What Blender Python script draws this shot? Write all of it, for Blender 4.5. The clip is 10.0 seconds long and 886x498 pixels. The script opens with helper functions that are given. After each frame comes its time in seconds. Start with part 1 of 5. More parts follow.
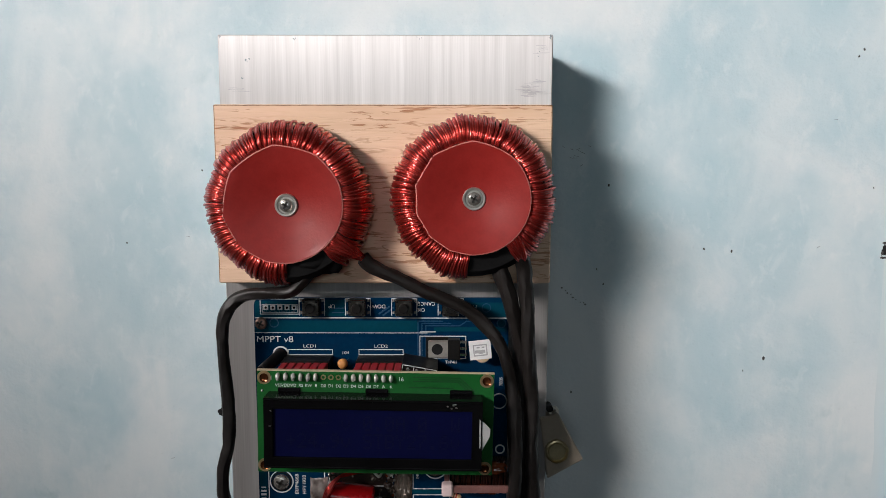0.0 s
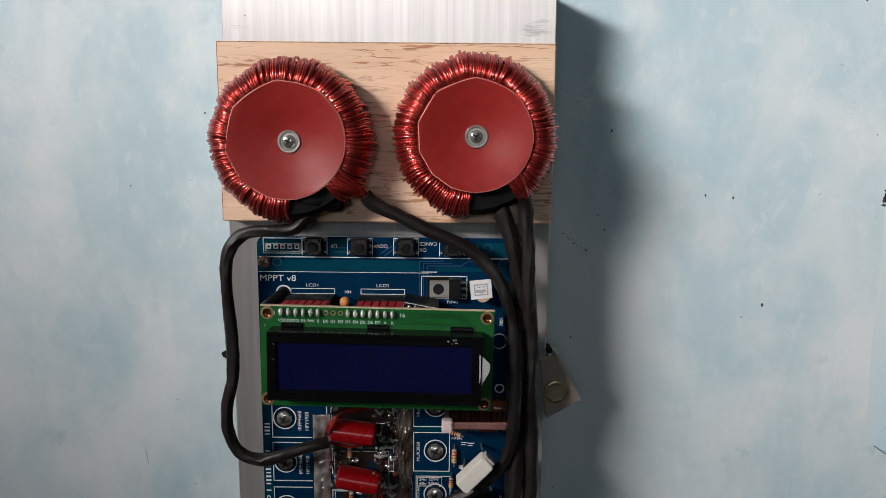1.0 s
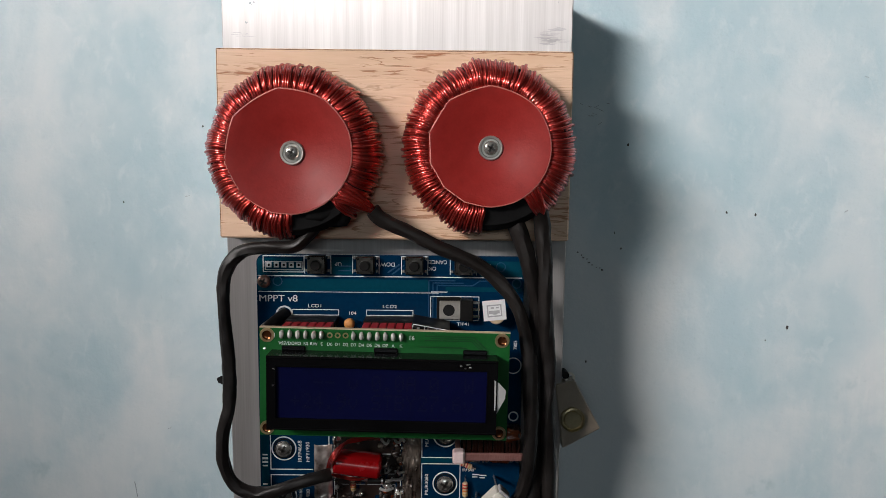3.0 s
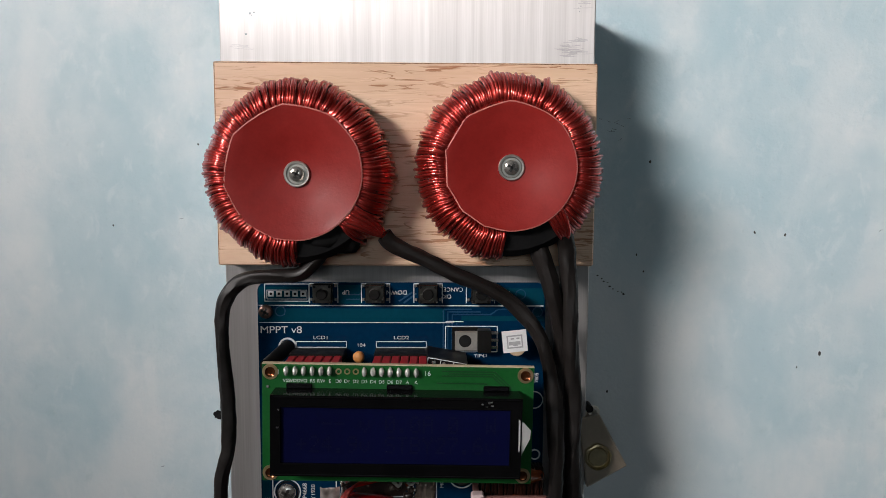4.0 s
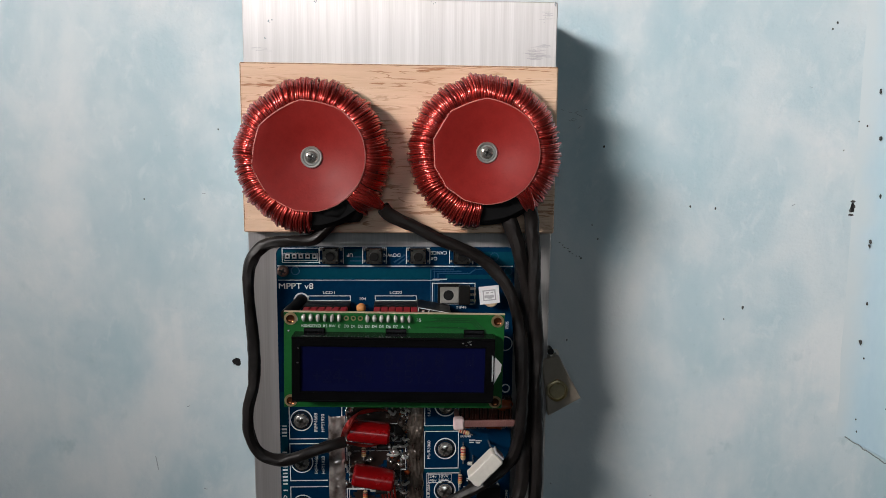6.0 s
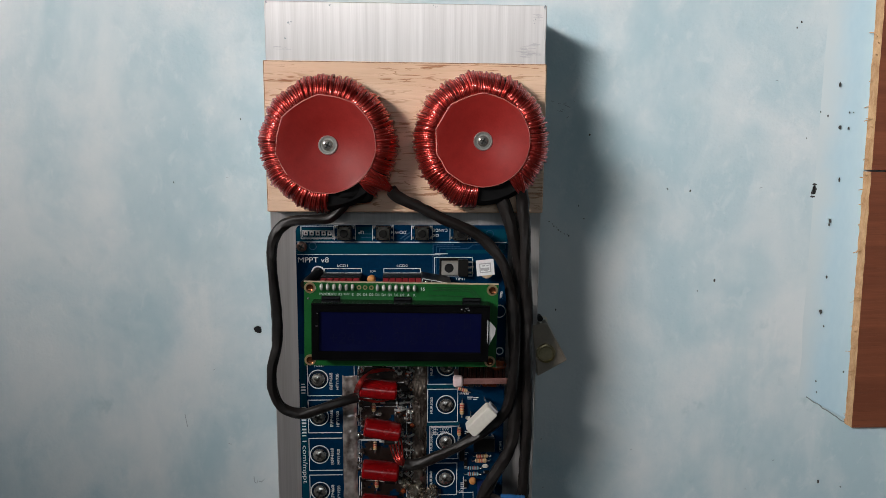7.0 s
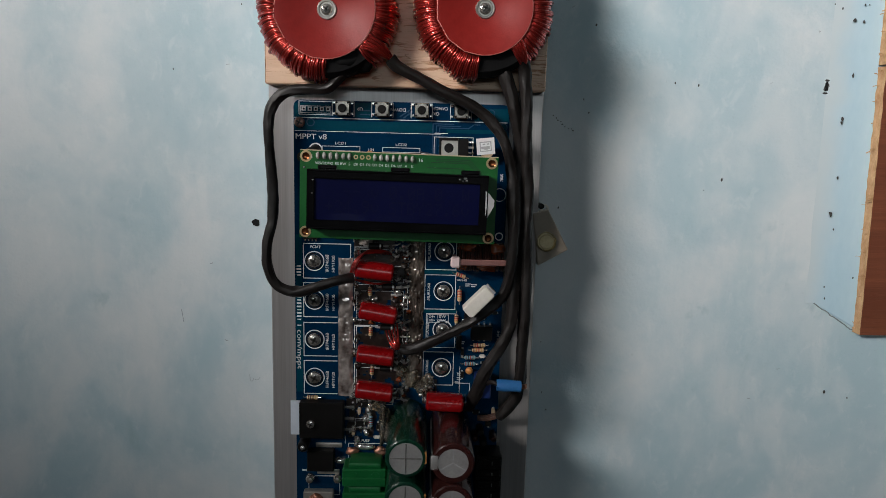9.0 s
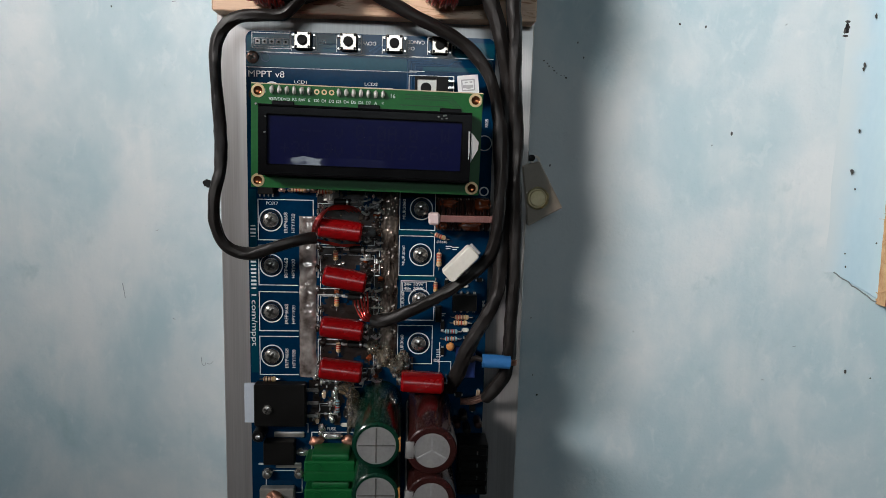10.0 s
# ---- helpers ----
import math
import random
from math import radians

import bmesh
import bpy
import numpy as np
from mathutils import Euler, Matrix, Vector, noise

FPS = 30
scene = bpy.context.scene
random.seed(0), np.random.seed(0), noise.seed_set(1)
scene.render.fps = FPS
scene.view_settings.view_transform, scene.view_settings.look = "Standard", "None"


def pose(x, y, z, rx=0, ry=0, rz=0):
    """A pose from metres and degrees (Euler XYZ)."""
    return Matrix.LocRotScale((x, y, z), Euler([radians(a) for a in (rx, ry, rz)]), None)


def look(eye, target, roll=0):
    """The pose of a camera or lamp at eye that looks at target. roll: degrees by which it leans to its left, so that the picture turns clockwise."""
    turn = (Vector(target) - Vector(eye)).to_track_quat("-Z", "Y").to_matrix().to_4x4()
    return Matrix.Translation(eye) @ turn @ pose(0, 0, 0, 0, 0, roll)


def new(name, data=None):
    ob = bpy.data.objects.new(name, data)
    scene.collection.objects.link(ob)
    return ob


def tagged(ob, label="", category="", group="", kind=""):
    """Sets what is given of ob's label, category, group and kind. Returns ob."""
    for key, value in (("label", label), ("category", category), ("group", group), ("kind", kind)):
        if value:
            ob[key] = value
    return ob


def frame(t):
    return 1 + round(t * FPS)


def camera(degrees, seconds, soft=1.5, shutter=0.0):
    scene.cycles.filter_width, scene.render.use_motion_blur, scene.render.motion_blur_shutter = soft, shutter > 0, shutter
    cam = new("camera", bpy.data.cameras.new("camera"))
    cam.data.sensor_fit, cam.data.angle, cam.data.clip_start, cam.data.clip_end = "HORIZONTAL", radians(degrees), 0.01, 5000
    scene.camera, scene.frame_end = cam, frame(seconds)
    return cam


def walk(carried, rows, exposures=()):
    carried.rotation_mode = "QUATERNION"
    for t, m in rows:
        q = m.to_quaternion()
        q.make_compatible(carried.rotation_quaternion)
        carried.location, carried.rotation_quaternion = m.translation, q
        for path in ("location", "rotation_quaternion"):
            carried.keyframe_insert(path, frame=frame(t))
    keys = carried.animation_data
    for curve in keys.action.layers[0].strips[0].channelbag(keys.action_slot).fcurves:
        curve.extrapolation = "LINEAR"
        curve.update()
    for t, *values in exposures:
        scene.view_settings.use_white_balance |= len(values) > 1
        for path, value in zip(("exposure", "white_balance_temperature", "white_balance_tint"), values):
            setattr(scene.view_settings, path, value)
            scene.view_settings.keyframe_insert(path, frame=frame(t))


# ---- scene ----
cam = camera(66.0, 10.0, 0.7)
PATH = [
    (0, (0.02315, -0.24613, 1.54591), (0.02238, 0.25079, 1.49057), 0.07),
    (0.5, (0.02281, -0.24848, 1.54116), (0.01938, 0.24722, 1.47581), 0.33),
    (1, (0.02360, -0.24908, 1.53421), (0.02088, 0.24528, 1.45933), 0.53),
    (1.5, (0.02247, -0.25613, 1.52336), (0.01203, 0.23529, 1.43171), 0.37),
    (2, (0.02158, -0.25496, 1.51894), (0.01047, 0.23618, 1.42592), 0.54),
    (2.5, (0.02031, -0.24779, 1.52702), (0.01574, 0.24666, 1.45285), 0.77),
    (4, (0.01024, -0.21897, 1.53253), (0.01736, 0.27869, 1.48477), 0.27),
    (4.5, (0.00610, -0.22036, 1.53727), (0.02005, 0.27689, 1.48678), 0.79),
    (5, (0.01320, -0.23161, 1.53644), (0.02504, 0.26396, 1.47113), 1.03),
    (5.5, (0.00947, -0.24680, 1.53419), (0.03255, 0.24844, 1.46928), 0.58),
    (7, (0.00389, -0.29825, 1.53676), (0.02723, 0.19516, 1.45933), 0.52),
    (7.5, (0.00413, -0.30352, 1.51948), (0.02720, 0.18779, 1.42957), 0.93),
    (8, (0.00781, -0.30244, 1.50464), (0.02804, 0.19060, 1.42403), 0.73),
    (8.5, (0.00906, -0.30454, 1.49220), (0.01954, 0.18843, 1.40933), 1.12),
    (9, (0.01012, -0.30089, 1.48619), (0.02520, 0.19229, 1.40532), 1.50),
    (9.5, (0.01067, -0.28421, 1.47175), (0.03171, 0.20853, 1.38954), 1.34),
    (10, (0.01380, -0.26522, 1.45926), (0.04177, 0.22863, 1.38624), 1.51),
]
EXPOSURES = [(0, 0.06, 6610, 12.8), (2.5, 0.02, 6590, 12.5), (4, -0.04, 6600, 13), (5.5, 0.08, 6620, 13), (7, -0.08, 6560, 11.5), (8.5, -0.11, 6540, 11), (9.2, -0.06, 6540, 11), (10, 0.34, 6540, 11)]
walk(cam, [(t, look(eye, target, roll)) for t, eye, target, roll in PATH], EXPOSURES)

# ---- lengths below are in millimetres from the middle of the circuit board's top edge, 1.5 m above the floor ----
MM = 0.001


def at(x, y, z):
    return Vector((x * MM, y * MM, 1.5 + z * MM))


def wall_y(x):
    """Face of the painted wall, which stands slightly askew to the heatsink."""
    return 41.0 - 0.052 * x


# ---- light: an added lamp high on the left, a large window behind, and the room's own bounce ----
world = bpy.data.worlds.new("world")
scene.world = world
world.use_nodes = True
sky = world.node_tree.nodes.new("ShaderNodeTexSky")
sky.sky_type = "NISHITA"
sky.sun_disc = False
sky.sun_elevation, sky.sun_rotation = radians(35), radians(250)
back = world.node_tree.nodes["Background"]
world.node_tree.links.new(sky.outputs[0], back.inputs[0])
back.inputs[1].default_value = 0.1


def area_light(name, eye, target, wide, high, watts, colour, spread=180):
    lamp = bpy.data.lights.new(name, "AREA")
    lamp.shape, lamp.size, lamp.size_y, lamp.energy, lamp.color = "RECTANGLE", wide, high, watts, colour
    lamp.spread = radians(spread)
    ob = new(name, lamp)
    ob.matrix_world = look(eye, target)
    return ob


# added, unseen lamp; its narrow beam fades the wall towards the lower left
area_light("beam_light_high", (-1.25, -1.30, 2.22), (0.17, 0.03, 1.65), 0.80, 0.22, 2.05, (1.0, 0.955, 0.93), 28)
# stands in the back window; spread narrowed to dim the lower board
area_light("window_light_back", (-0.12, -2.56, 1.93), (-0.12, 0.0, 1.93), 1.02, 0.32, 1.0, (0.84, 0.945, 0.975), 75)

# ---- materials ----


def grain(name, dark, light, rough=0.5, metal=0.0, fine=900.0, coarse=60.0, bump=0.1, depth=0.0002, stretch=(1, 1, 1), coat=0.0, each=0.0, spec=0.5, spread=(0.3, 0.7), rough_to=None, trans=0.0, brushed=0.0, coat_rough=0.08):
    """A surface with two scales of colour variation, varied gloss and fine relief."""
    m = bpy.data.materials.new(name)
    m.use_nodes = True
    n, l = m.node_tree.nodes, m.node_tree.links
    b = n["Principled BSDF"]
    co = n.new("ShaderNodeTexCoord")
    mp = n.new("ShaderNodeMapping")
    mp.inputs["Scale"].default_value = stretch
    l.new(co.outputs["Object"], mp.inputs["Vector"])
    big = n.new("ShaderNodeTexNoise")
    big.inputs["Scale"].default_value, big.inputs["Detail"].default_value = coarse, 5
    small = n.new("ShaderNodeTexNoise")
    small.inputs["Scale"].default_value, small.inputs["Detail"].default_value = fine, 3
    l.new(mp.outputs[0], big.inputs["Vector"])
    l.new(mp.outputs[0], small.inputs["Vector"])
    mix = n.new("ShaderNodeMath")
    mix.operation = "MULTIPLY_ADD"
    mix.inputs[1].default_value = 0.35
    l.new(small.outputs["Fac"], mix.inputs[0])
    sc = n.new("ShaderNodeMath")
    sc.operation = "MULTIPLY"
    sc.inputs[1].default_value = 0.65
    l.new(big.outputs["Fac"], sc.inputs[0])
    l.new(sc.outputs[0], mix.inputs[2])
    ramp = n.new("ShaderNodeValToRGB")
    ramp.color_ramp.elements[0].position, ramp.color_ramp.elements[1].position = spread
    ramp.color_ramp.elements[0].color, ramp.color_ramp.elements[1].color = (*dark, 1), (*light, 1)
    l.new(mix.outputs[0], ramp.inputs[0])
    out = ramp.outputs[0]
    if each:
        info = n.new("ShaderNodeObjectInfo")
        hsv = n.new("ShaderNodeHueSaturation")
        rng = n.new("ShaderNodeMapRange")
        rng.inputs["To Min"].default_value, rng.inputs["To Max"].default_value = 1 - each, 1 + each
        l.new(info.outputs["Random"], rng.inputs["Value"])
        l.new(rng.outputs[0], hsv.inputs["Value"])
        l.new(out, hsv.inputs["Color"])
        out = hsv.outputs[0]
    l.new(out, b.inputs["Base Color"])
    rr = n.new("ShaderNodeMapRange")
    rr.inputs["To Min"].default_value, rr.inputs["To Max"].default_value = rough, rough_to if rough_to is not None else min(1.0, rough + 0.15)
    l.new(big.outputs["Fac"], rr.inputs["Value"])
    l.new(rr.outputs[0], b.inputs["Roughness"])
    b.inputs["Metallic"].default_value = metal
    b.inputs["Coat Weight"].default_value = coat
    b.inputs["Coat Roughness"].default_value = coat_rough
    b.inputs["Specular IOR Level"].default_value = spec
    b.inputs["Transmission Weight"].default_value = trans
    if brushed:
        tan = n.new("ShaderNodeCombineXYZ")
        tan.inputs["X"].default_value = 1.0
        l.new(tan.outputs[0], b.inputs["Tangent"])
        b.inputs["Anisotropic"].default_value = brushed
    if bump:
        bp = n.new("ShaderNodeBump")
        bp.inputs["Strength"].default_value, bp.inputs["Distance"].default_value = bump, depth
        l.new(mix.outputs[0], bp.inputs["Height"])
        l.new(bp.outputs[0], b.inputs["Normal"])
    return m


def wall_paint():
    """Thin white wash over pale blue: clouds, vertical brush streaks, small scuffs."""
    m = bpy.data.materials.new("washed_blue_paint")
    m.use_nodes = True
    n, l = m.node_tree.nodes, m.node_tree.links
    b = n["Principled BSDF"]
    co = n.new("ShaderNodeTexCoord")

    def noise_at(scale, detail, stretch=(1, 1, 1), rough=0.55, warp=0.0):
        mp = n.new("ShaderNodeMapping")
        mp.inputs["Scale"].default_value = stretch
        l.new(co.outputs["Object"], mp.inputs["Vector"])
        t = n.new("ShaderNodeTexNoise")
        t.inputs["Scale"].default_value, t.inputs["Detail"].default_value, t.inputs["Roughness"].default_value, t.inputs["Distortion"].default_value = scale, detail, rough, warp
        l.new(mp.outputs[0], t.inputs["Vector"])
        return t.outputs["Fac"]

    def mixed(kind, fac, a, c):
        x = n.new("ShaderNodeMixRGB")
        x.blend_type = kind
        for slot, v in (("Fac", fac), ("Color1", a), ("Color2", c)):
            if isinstance(v, (int, float)):
                x.inputs[slot].default_value = v
            elif isinstance(v, tuple):
                x.inputs[slot].default_value = (*v, 1)
            else:
                l.new(v, x.inputs[slot])
        return x.outputs[0]

    def ramp(v, lo, hi):
        r = n.new("ShaderNodeMapRange")
        r.inputs["From Min"].default_value, r.inputs["From Max"].default_value = lo, hi
        r.interpolation_type = "SMOOTHSTEP"
        l.new(v, r.inputs["Value"])
        return r.outputs[0]

    clouds = ramp(noise_at(13, 5, (1, 1, 0.8), 0.55, 0.4), 0.37, 0.63)
    patches = ramp(noise_at(36, 5, (1, 1, 0.7), 0.58, 0.3), 0.42, 0.68)
    streaks = ramp(noise_at(100, 4, (1, 1, 0.10), 0.6), 0.46, 0.75)
    worn = ramp(noise_at(9, 3, (1, 1, 1), 0.5), 0.46, 0.64)
    mot = noise_at(600, 4)
    base = mixed("MIX", clouds, (0.415, 0.56, 0.615), (0.64, 0.70, 0.72))
    base = mixed("MIX", mixed("MULTIPLY", 1.0, patches, (0.42, 0.42, 0.42)), base, (0.71, 0.745, 0.755))
    base = mixed("MIX", mixed("MULTIPLY", 1.0, mixed("MULTIPLY", 1.0, streaks, worn), (0.34, 0.34, 0.34)), base, (0.40, 0.565, 0.61))
    blots = ramp(noise_at(55, 6, (1, 1, 0.8), 0.6, 0.4), 0.60, 0.74)
    base = mixed("MIX", mixed("MULTIPLY", 1.0, mixed("MULTIPLY", 1.0, blots, worn), (0.55, 0.55, 0.55)), base, (0.33, 0.48, 0.52))
    chalk = ramp(noise_at(140, 6, (1, 1, 0.7), 0.65, 0.5), 0.54, 0.68)
    base = mixed("MIX", mixed("MULTIPLY", 1.0, chalk, (0.22, 0.22, 0.22)), base, (0.74, 0.77, 0.78))
    base = mixed("MULTIPLY", mixed("MULTIPLY", 1.0, ramp(mot, 0.62, 0.75), (0.12, 0.12, 0.12)), base, (0.45, 0.5, 0.52))
    l.new(base, b.inputs["Base Color"])
    b.inputs["Roughness"].default_value = 0.55
    bp = n.new("ShaderNodeBump")
    bp.inputs["Strength"].default_value, bp.inputs["Distance"].default_value = 0.35, 0.0012
    total = mixed("ADD", 0.5, noise_at(45, 4, (1, 1, 0.5)), mot)
    l.new(total, bp.inputs["Height"])
    l.new(bp.outputs[0], b.inputs["Normal"])
    return m


def wood_grain(name, light, dark, line, stretch, rough=0.55, flecks=0.8):
    """Long grain along one axis with short dark pores."""
    m = bpy.data.materials.new(name)
    m.use_nodes = True
    n, l = m.node_tree.nodes, m.node_tree.links
    b = n["Principled BSDF"]
    co = n.new("ShaderNodeTexCoord")

    def tex(scale, mult, detail, warp):
        mp = n.new("ShaderNodeMapping")
        mp.inputs["Scale"].default_value = [s * mult for s in stretch]
        mp.inputs["Rotation"].default_value = (0, radians(2.0), 0)
        l.new(co.outputs["Object"], mp.inputs["Vector"])
        t = n.new("ShaderNodeTexNoise")
        t.inputs["Scale"].default_value, t.inputs["Detail"].default_value, t.inputs["Distortion"].default_value = scale, detail, warp
        l.new(mp.outputs[0], t.inputs["Vector"])
        return t.outputs["Fac"]

    def ramp(v, lo, hi, top=1.0):
        r = n.new("ShaderNodeMapRange")
        r.inputs["From Min"].default_value, r.inputs["From Max"].default_value, r.inputs["To Max"].default_value = lo, hi, top
        l.new(v, r.inputs["Value"])
        return r.outputs[0]

    def mix(fac, a, c):
        x = n.new("ShaderNodeMixRGB")
        l.new(fac, x.inputs["Fac"])
        for slot, v in (("Color1", a), ("Color2", c)):
            if isinstance(v, tuple):
                x.inputs[slot].default_value = (*v, 1)
            else:
                l.new(v, x.inputs[slot])
        return x.outputs[0]

    bands, fibres, pores, patches = tex(150, 1, 4, 0.8), tex(1200, 1, 3, 0.2), tex(1250, 1, 2, 0.5), tex(260, 1.3, 2, 0.5)
    c = mix(ramp(bands, 0.35, 0.65), light, dark)
    c = mix(ramp(fibres, 0.42, 0.68, 0.5), c, dark)
    keep = n.new("ShaderNodeMath")
    keep.operation = "MULTIPLY"
    l.new(ramp(pores, 0.575, 0.61, flecks), keep.inputs[0])
    l.new(ramp(patches, 0.50, 0.60), keep.inputs[1])
    c = mix(keep.outputs[0], c, line)
    off = n.new("ShaderNodeMath")
    off.operation = "SUBTRACT"
    off.inputs[1].default_value = 0.5
    l.new(tex(330, 1, 3, 0.9), off.inputs[0])
    thin = n.new("ShaderNodeMath")
    thin.operation = "ABSOLUTE"
    l.new(off.outputs[0], thin.inputs[0])
    crack = n.new("ShaderNodeMath")
    crack.operation = "MULTIPLY"
    l.new(ramp(thin.outputs[0], 0.016, 0.004, flecks), crack.inputs[0])
    l.new(ramp(patches, 0.42, 0.58), crack.inputs[1])
    c = mix(crack.outputs[0], c, line)
    l.new(c, b.inputs["Base Color"])
    b.inputs["Roughness"].default_value = rough
    bp = n.new("ShaderNodeBump")
    bp.inputs["Strength"].default_value, bp.inputs["Distance"].default_value = 0.3, 0.0003
    bp.invert = True
    l.new(ramp(pores, 0.55, 0.64), bp.inputs["Height"])
    l.new(bp.outputs[0], b.inputs["Normal"])
    return m


WALL = wall_paint()


def strip_paint():
    """Sky-blue gloss paint, thin and worn towards its border with the washed wall."""
    m = grain("pale_blue_gloss_paint", (0.40, 0.59, 0.69), (0.49, 0.66, 0.745), 0.45, fine=400, coarse=30, bump=0.3, depth=0.0004, stretch=(1, 1, 0.4))
    n, l = m.node_tree.nodes, m.node_tree.links
    b = n["Principled BSDF"]
    full = b.inputs["Base Color"].links[0].from_socket
    co, cut = n.new("ShaderNodeTexCoord"), n.new("ShaderNodeSeparateXYZ")
    l.new(co.outputs["Object"], cut.inputs[0])
    t = n.new("ShaderNodeTexNoise")
    t.inputs["Scale"].default_value, t.inputs["Detail"].default_value = 60, 4
    l.new(co.outputs["Object"], t.inputs["Vector"])
    wob = n.new("ShaderNodeMath")
    wob.operation = "MULTIPLY_ADD"
    wob.inputs[1].default_value = 0.012
    l.new(t.outputs["Fac"], wob.inputs[0])
    l.new(cut.outputs["X"], wob.inputs[2])
    r = n.new("ShaderNodeMapRange")
    r.interpolation_type = "SMOOTHSTEP"
    r.inputs["From Min"].default_value, r.inputs["From Max"].default_value = 0.208, 0.224
    l.new(wob.outputs[0], r.inputs["Value"])
    x = n.new("ShaderNodeMixRGB")
    x.inputs["Color1"].default_value = (0.555, 0.645, 0.675, 1)
    l.new(r.outputs[0], x.inputs["Fac"])
    l.new(full, x.inputs["Color2"])
    l.new(x.outputs[0], b.inputs["Base Color"])
    return m


STRIP = strip_paint()
# tone of the unseen room surfaces, kept dim to limit their bounce
ROOM = grain("room_plaster", (0.30, 0.31, 0.31), (0.38, 0.39, 0.39), 0.8, fine=40, coarse=4)
FLOOR = grain("cement_floor", (0.25, 0.24, 0.22), (0.36, 0.34, 0.32), 0.6, fine=60, coarse=3)
ALU = grain("extruded_aluminium", (0.44, 0.42, 0.41), (0.62, 0.60, 0.59), 0.33, 0.6, fine=2200, coarse=420, bump=0.15, depth=0.0001, stretch=(1, 1, 0.018), rough_to=0.46, brushed=0.85)
PINE = wood_grain("pale_pine", (0.79, 0.565, 0.40), (0.69, 0.465, 0.31), (0.35, 0.13, 0.048), (0.085, 1, 1.0), 0.44)
PLY = wood_grain("red_brown_plywood", (0.215, 0.072, 0.036), (0.145, 0.046, 0.024), (0.075, 0.022, 0.012), (0.05, 1, 1.0), 0.45, 0.3)
ARRIS = grain("dark_wood_edge", (0.16, 0.075, 0.035), (0.50, 0.30, 0.18), 0.7, fine=900, coarse=220, spread=(0.40, 0.62))
PLY_EDGE = grain("raw_plywood_edge", (0.32, 0.165, 0.070), (0.60, 0.39, 0.21), 0.8, fine=1500, coarse=300, bump=0.8, depth=0.0009, stretch=(1, 1, 0.5))
DISC = grain("brick_red_fibre_board", (0.22, 0.0125, 0.010), (0.275, 0.018, 0.014), 0.34, spec=0.27, fine=1300, coarse=260, bump=0.26, depth=0.0005, rough_to=0.5)
CUTEDGE = grain("pink_cut_edge", (0.40, 0.11, 0.09), (0.52, 0.17, 0.14), 0.6, fine=900, coarse=200)
WIRE = grain("enamelled_copper", (0.34, 0.026, 0.021), (0.66, 0.068, 0.054), 0.22, 0.85, fine=800, coarse=160, bump=0.0, coat=0.8, each=0.18)
CORE = grain("black_tape", (0.004, 0.004, 0.0045), (0.010, 0.010, 0.010), 0.6, fine=900, coarse=100, spec=0.1)
SLEEVE = grain("black_heat_shrink", (0.0062, 0.0050, 0.0045), (0.0155, 0.0130, 0.0120), 0.36, spec=0.30, fine=700, coarse=110, bump=0.3, depth=0.0005, rough_to=0.54)
PCB = grain("blue_solder_mask", (0.0005, 0.015, 0.042), (0.001, 0.026, 0.068), 0.07, fine=700, coarse=45, bump=0.05, depth=0.0002, spec=0.14, rough_to=0.14)
TRACE = grain("blue_mask_over_copper", (0.002, 0.034, 0.085), (0.003, 0.048, 0.115), 0.3, fine=700, coarse=60, bump=0.0, spec=0.4)
SILK = grain("white_silkscreen", (0.55, 0.58, 0.60), (0.78, 0.80, 0.80), 0.6, fine=2500, coarse=400, bump=0.0)
GREEN = grain("green_solder_mask", (0.004, 0.070, 0.013), (0.008, 0.105, 0.021), 0.3, fine=800, coarse=60, bump=0.05, spec=0.28)
GREENDARK = grain("dark_green_mask", (0.003, 0.030, 0.008), (0.005, 0.048, 0.012), 0.32, fine=800, coarse=60, bump=0.0, spec=0.4)
SOLDER = grain("solder", (0.50, 0.49, 0.475), (0.84, 0.83, 0.80), 0.07, 0.85, fine=500, coarse=200, bump=0.5, depth=0.0008, rough_to=0.26)
FLUXED = grain("flux_stained_solder", (0.20, 0.155, 0.13), (0.60, 0.55, 0.51), 0.16, 0.55, fine=260, coarse=90, bump=0.35, depth=0.0008, rough_to=0.36, spread=(0.30, 0.60))
FLUXBROWN = grain("browned_solder", (0.045, 0.028, 0.021), (0.42, 0.355, 0.30), 0.06, 0.7, fine=420, coarse=130, bump=0.45, depth=0.0011, rough_to=0.24, spread=(0.38, 0.64), stretch=(1, 1, 0.3))
FLUXSILVER = grain("smooth_solder_flood", (0.15, 0.115, 0.10), (0.68, 0.62, 0.58), 0.08, 0.62, fine=300, coarse=85, bump=0.45, depth=0.0012, rough_to=0.26, spread=(0.38, 0.58))
POUR = grain("teal_mask_over_copper", (0.0012, 0.036, 0.060), (0.002, 0.050, 0.080), 0.09, fine=700, coarse=45, bump=0.05, spec=0.16, rough_to=0.16)
RAWEDGE = grain("raw_board_edge", (0.42, 0.34, 0.22), (0.58, 0.48, 0.33), 0.6, fine=900, coarse=200)
UNDER = grain("dark_copper_backing", (0.060, 0.007, 0.006), (0.12, 0.014, 0.012), 0.4, 0.5, fine=900, coarse=300)
WASHER = grain("dull_zinc_washer", (0.30, 0.29, 0.26), (0.46, 0.44, 0.40), 0.33, 0.9, fine=900, coarse=200)
PINTIN = grain("bright_tinned_pin", (0.66, 0.64, 0.61), (0.90, 0.88, 0.85), 0.14, 0.5, fine=600, coarse=240, bump=0.3, depth=0.0005, rough_to=0.3)
STEEL = grain("zinc_plated_steel", (0.60, 0.60, 0.59), (0.84, 0.83, 0.80), 0.26, 0.72, fine=700, coarse=150, bump=0.1, rough_to=0.36)
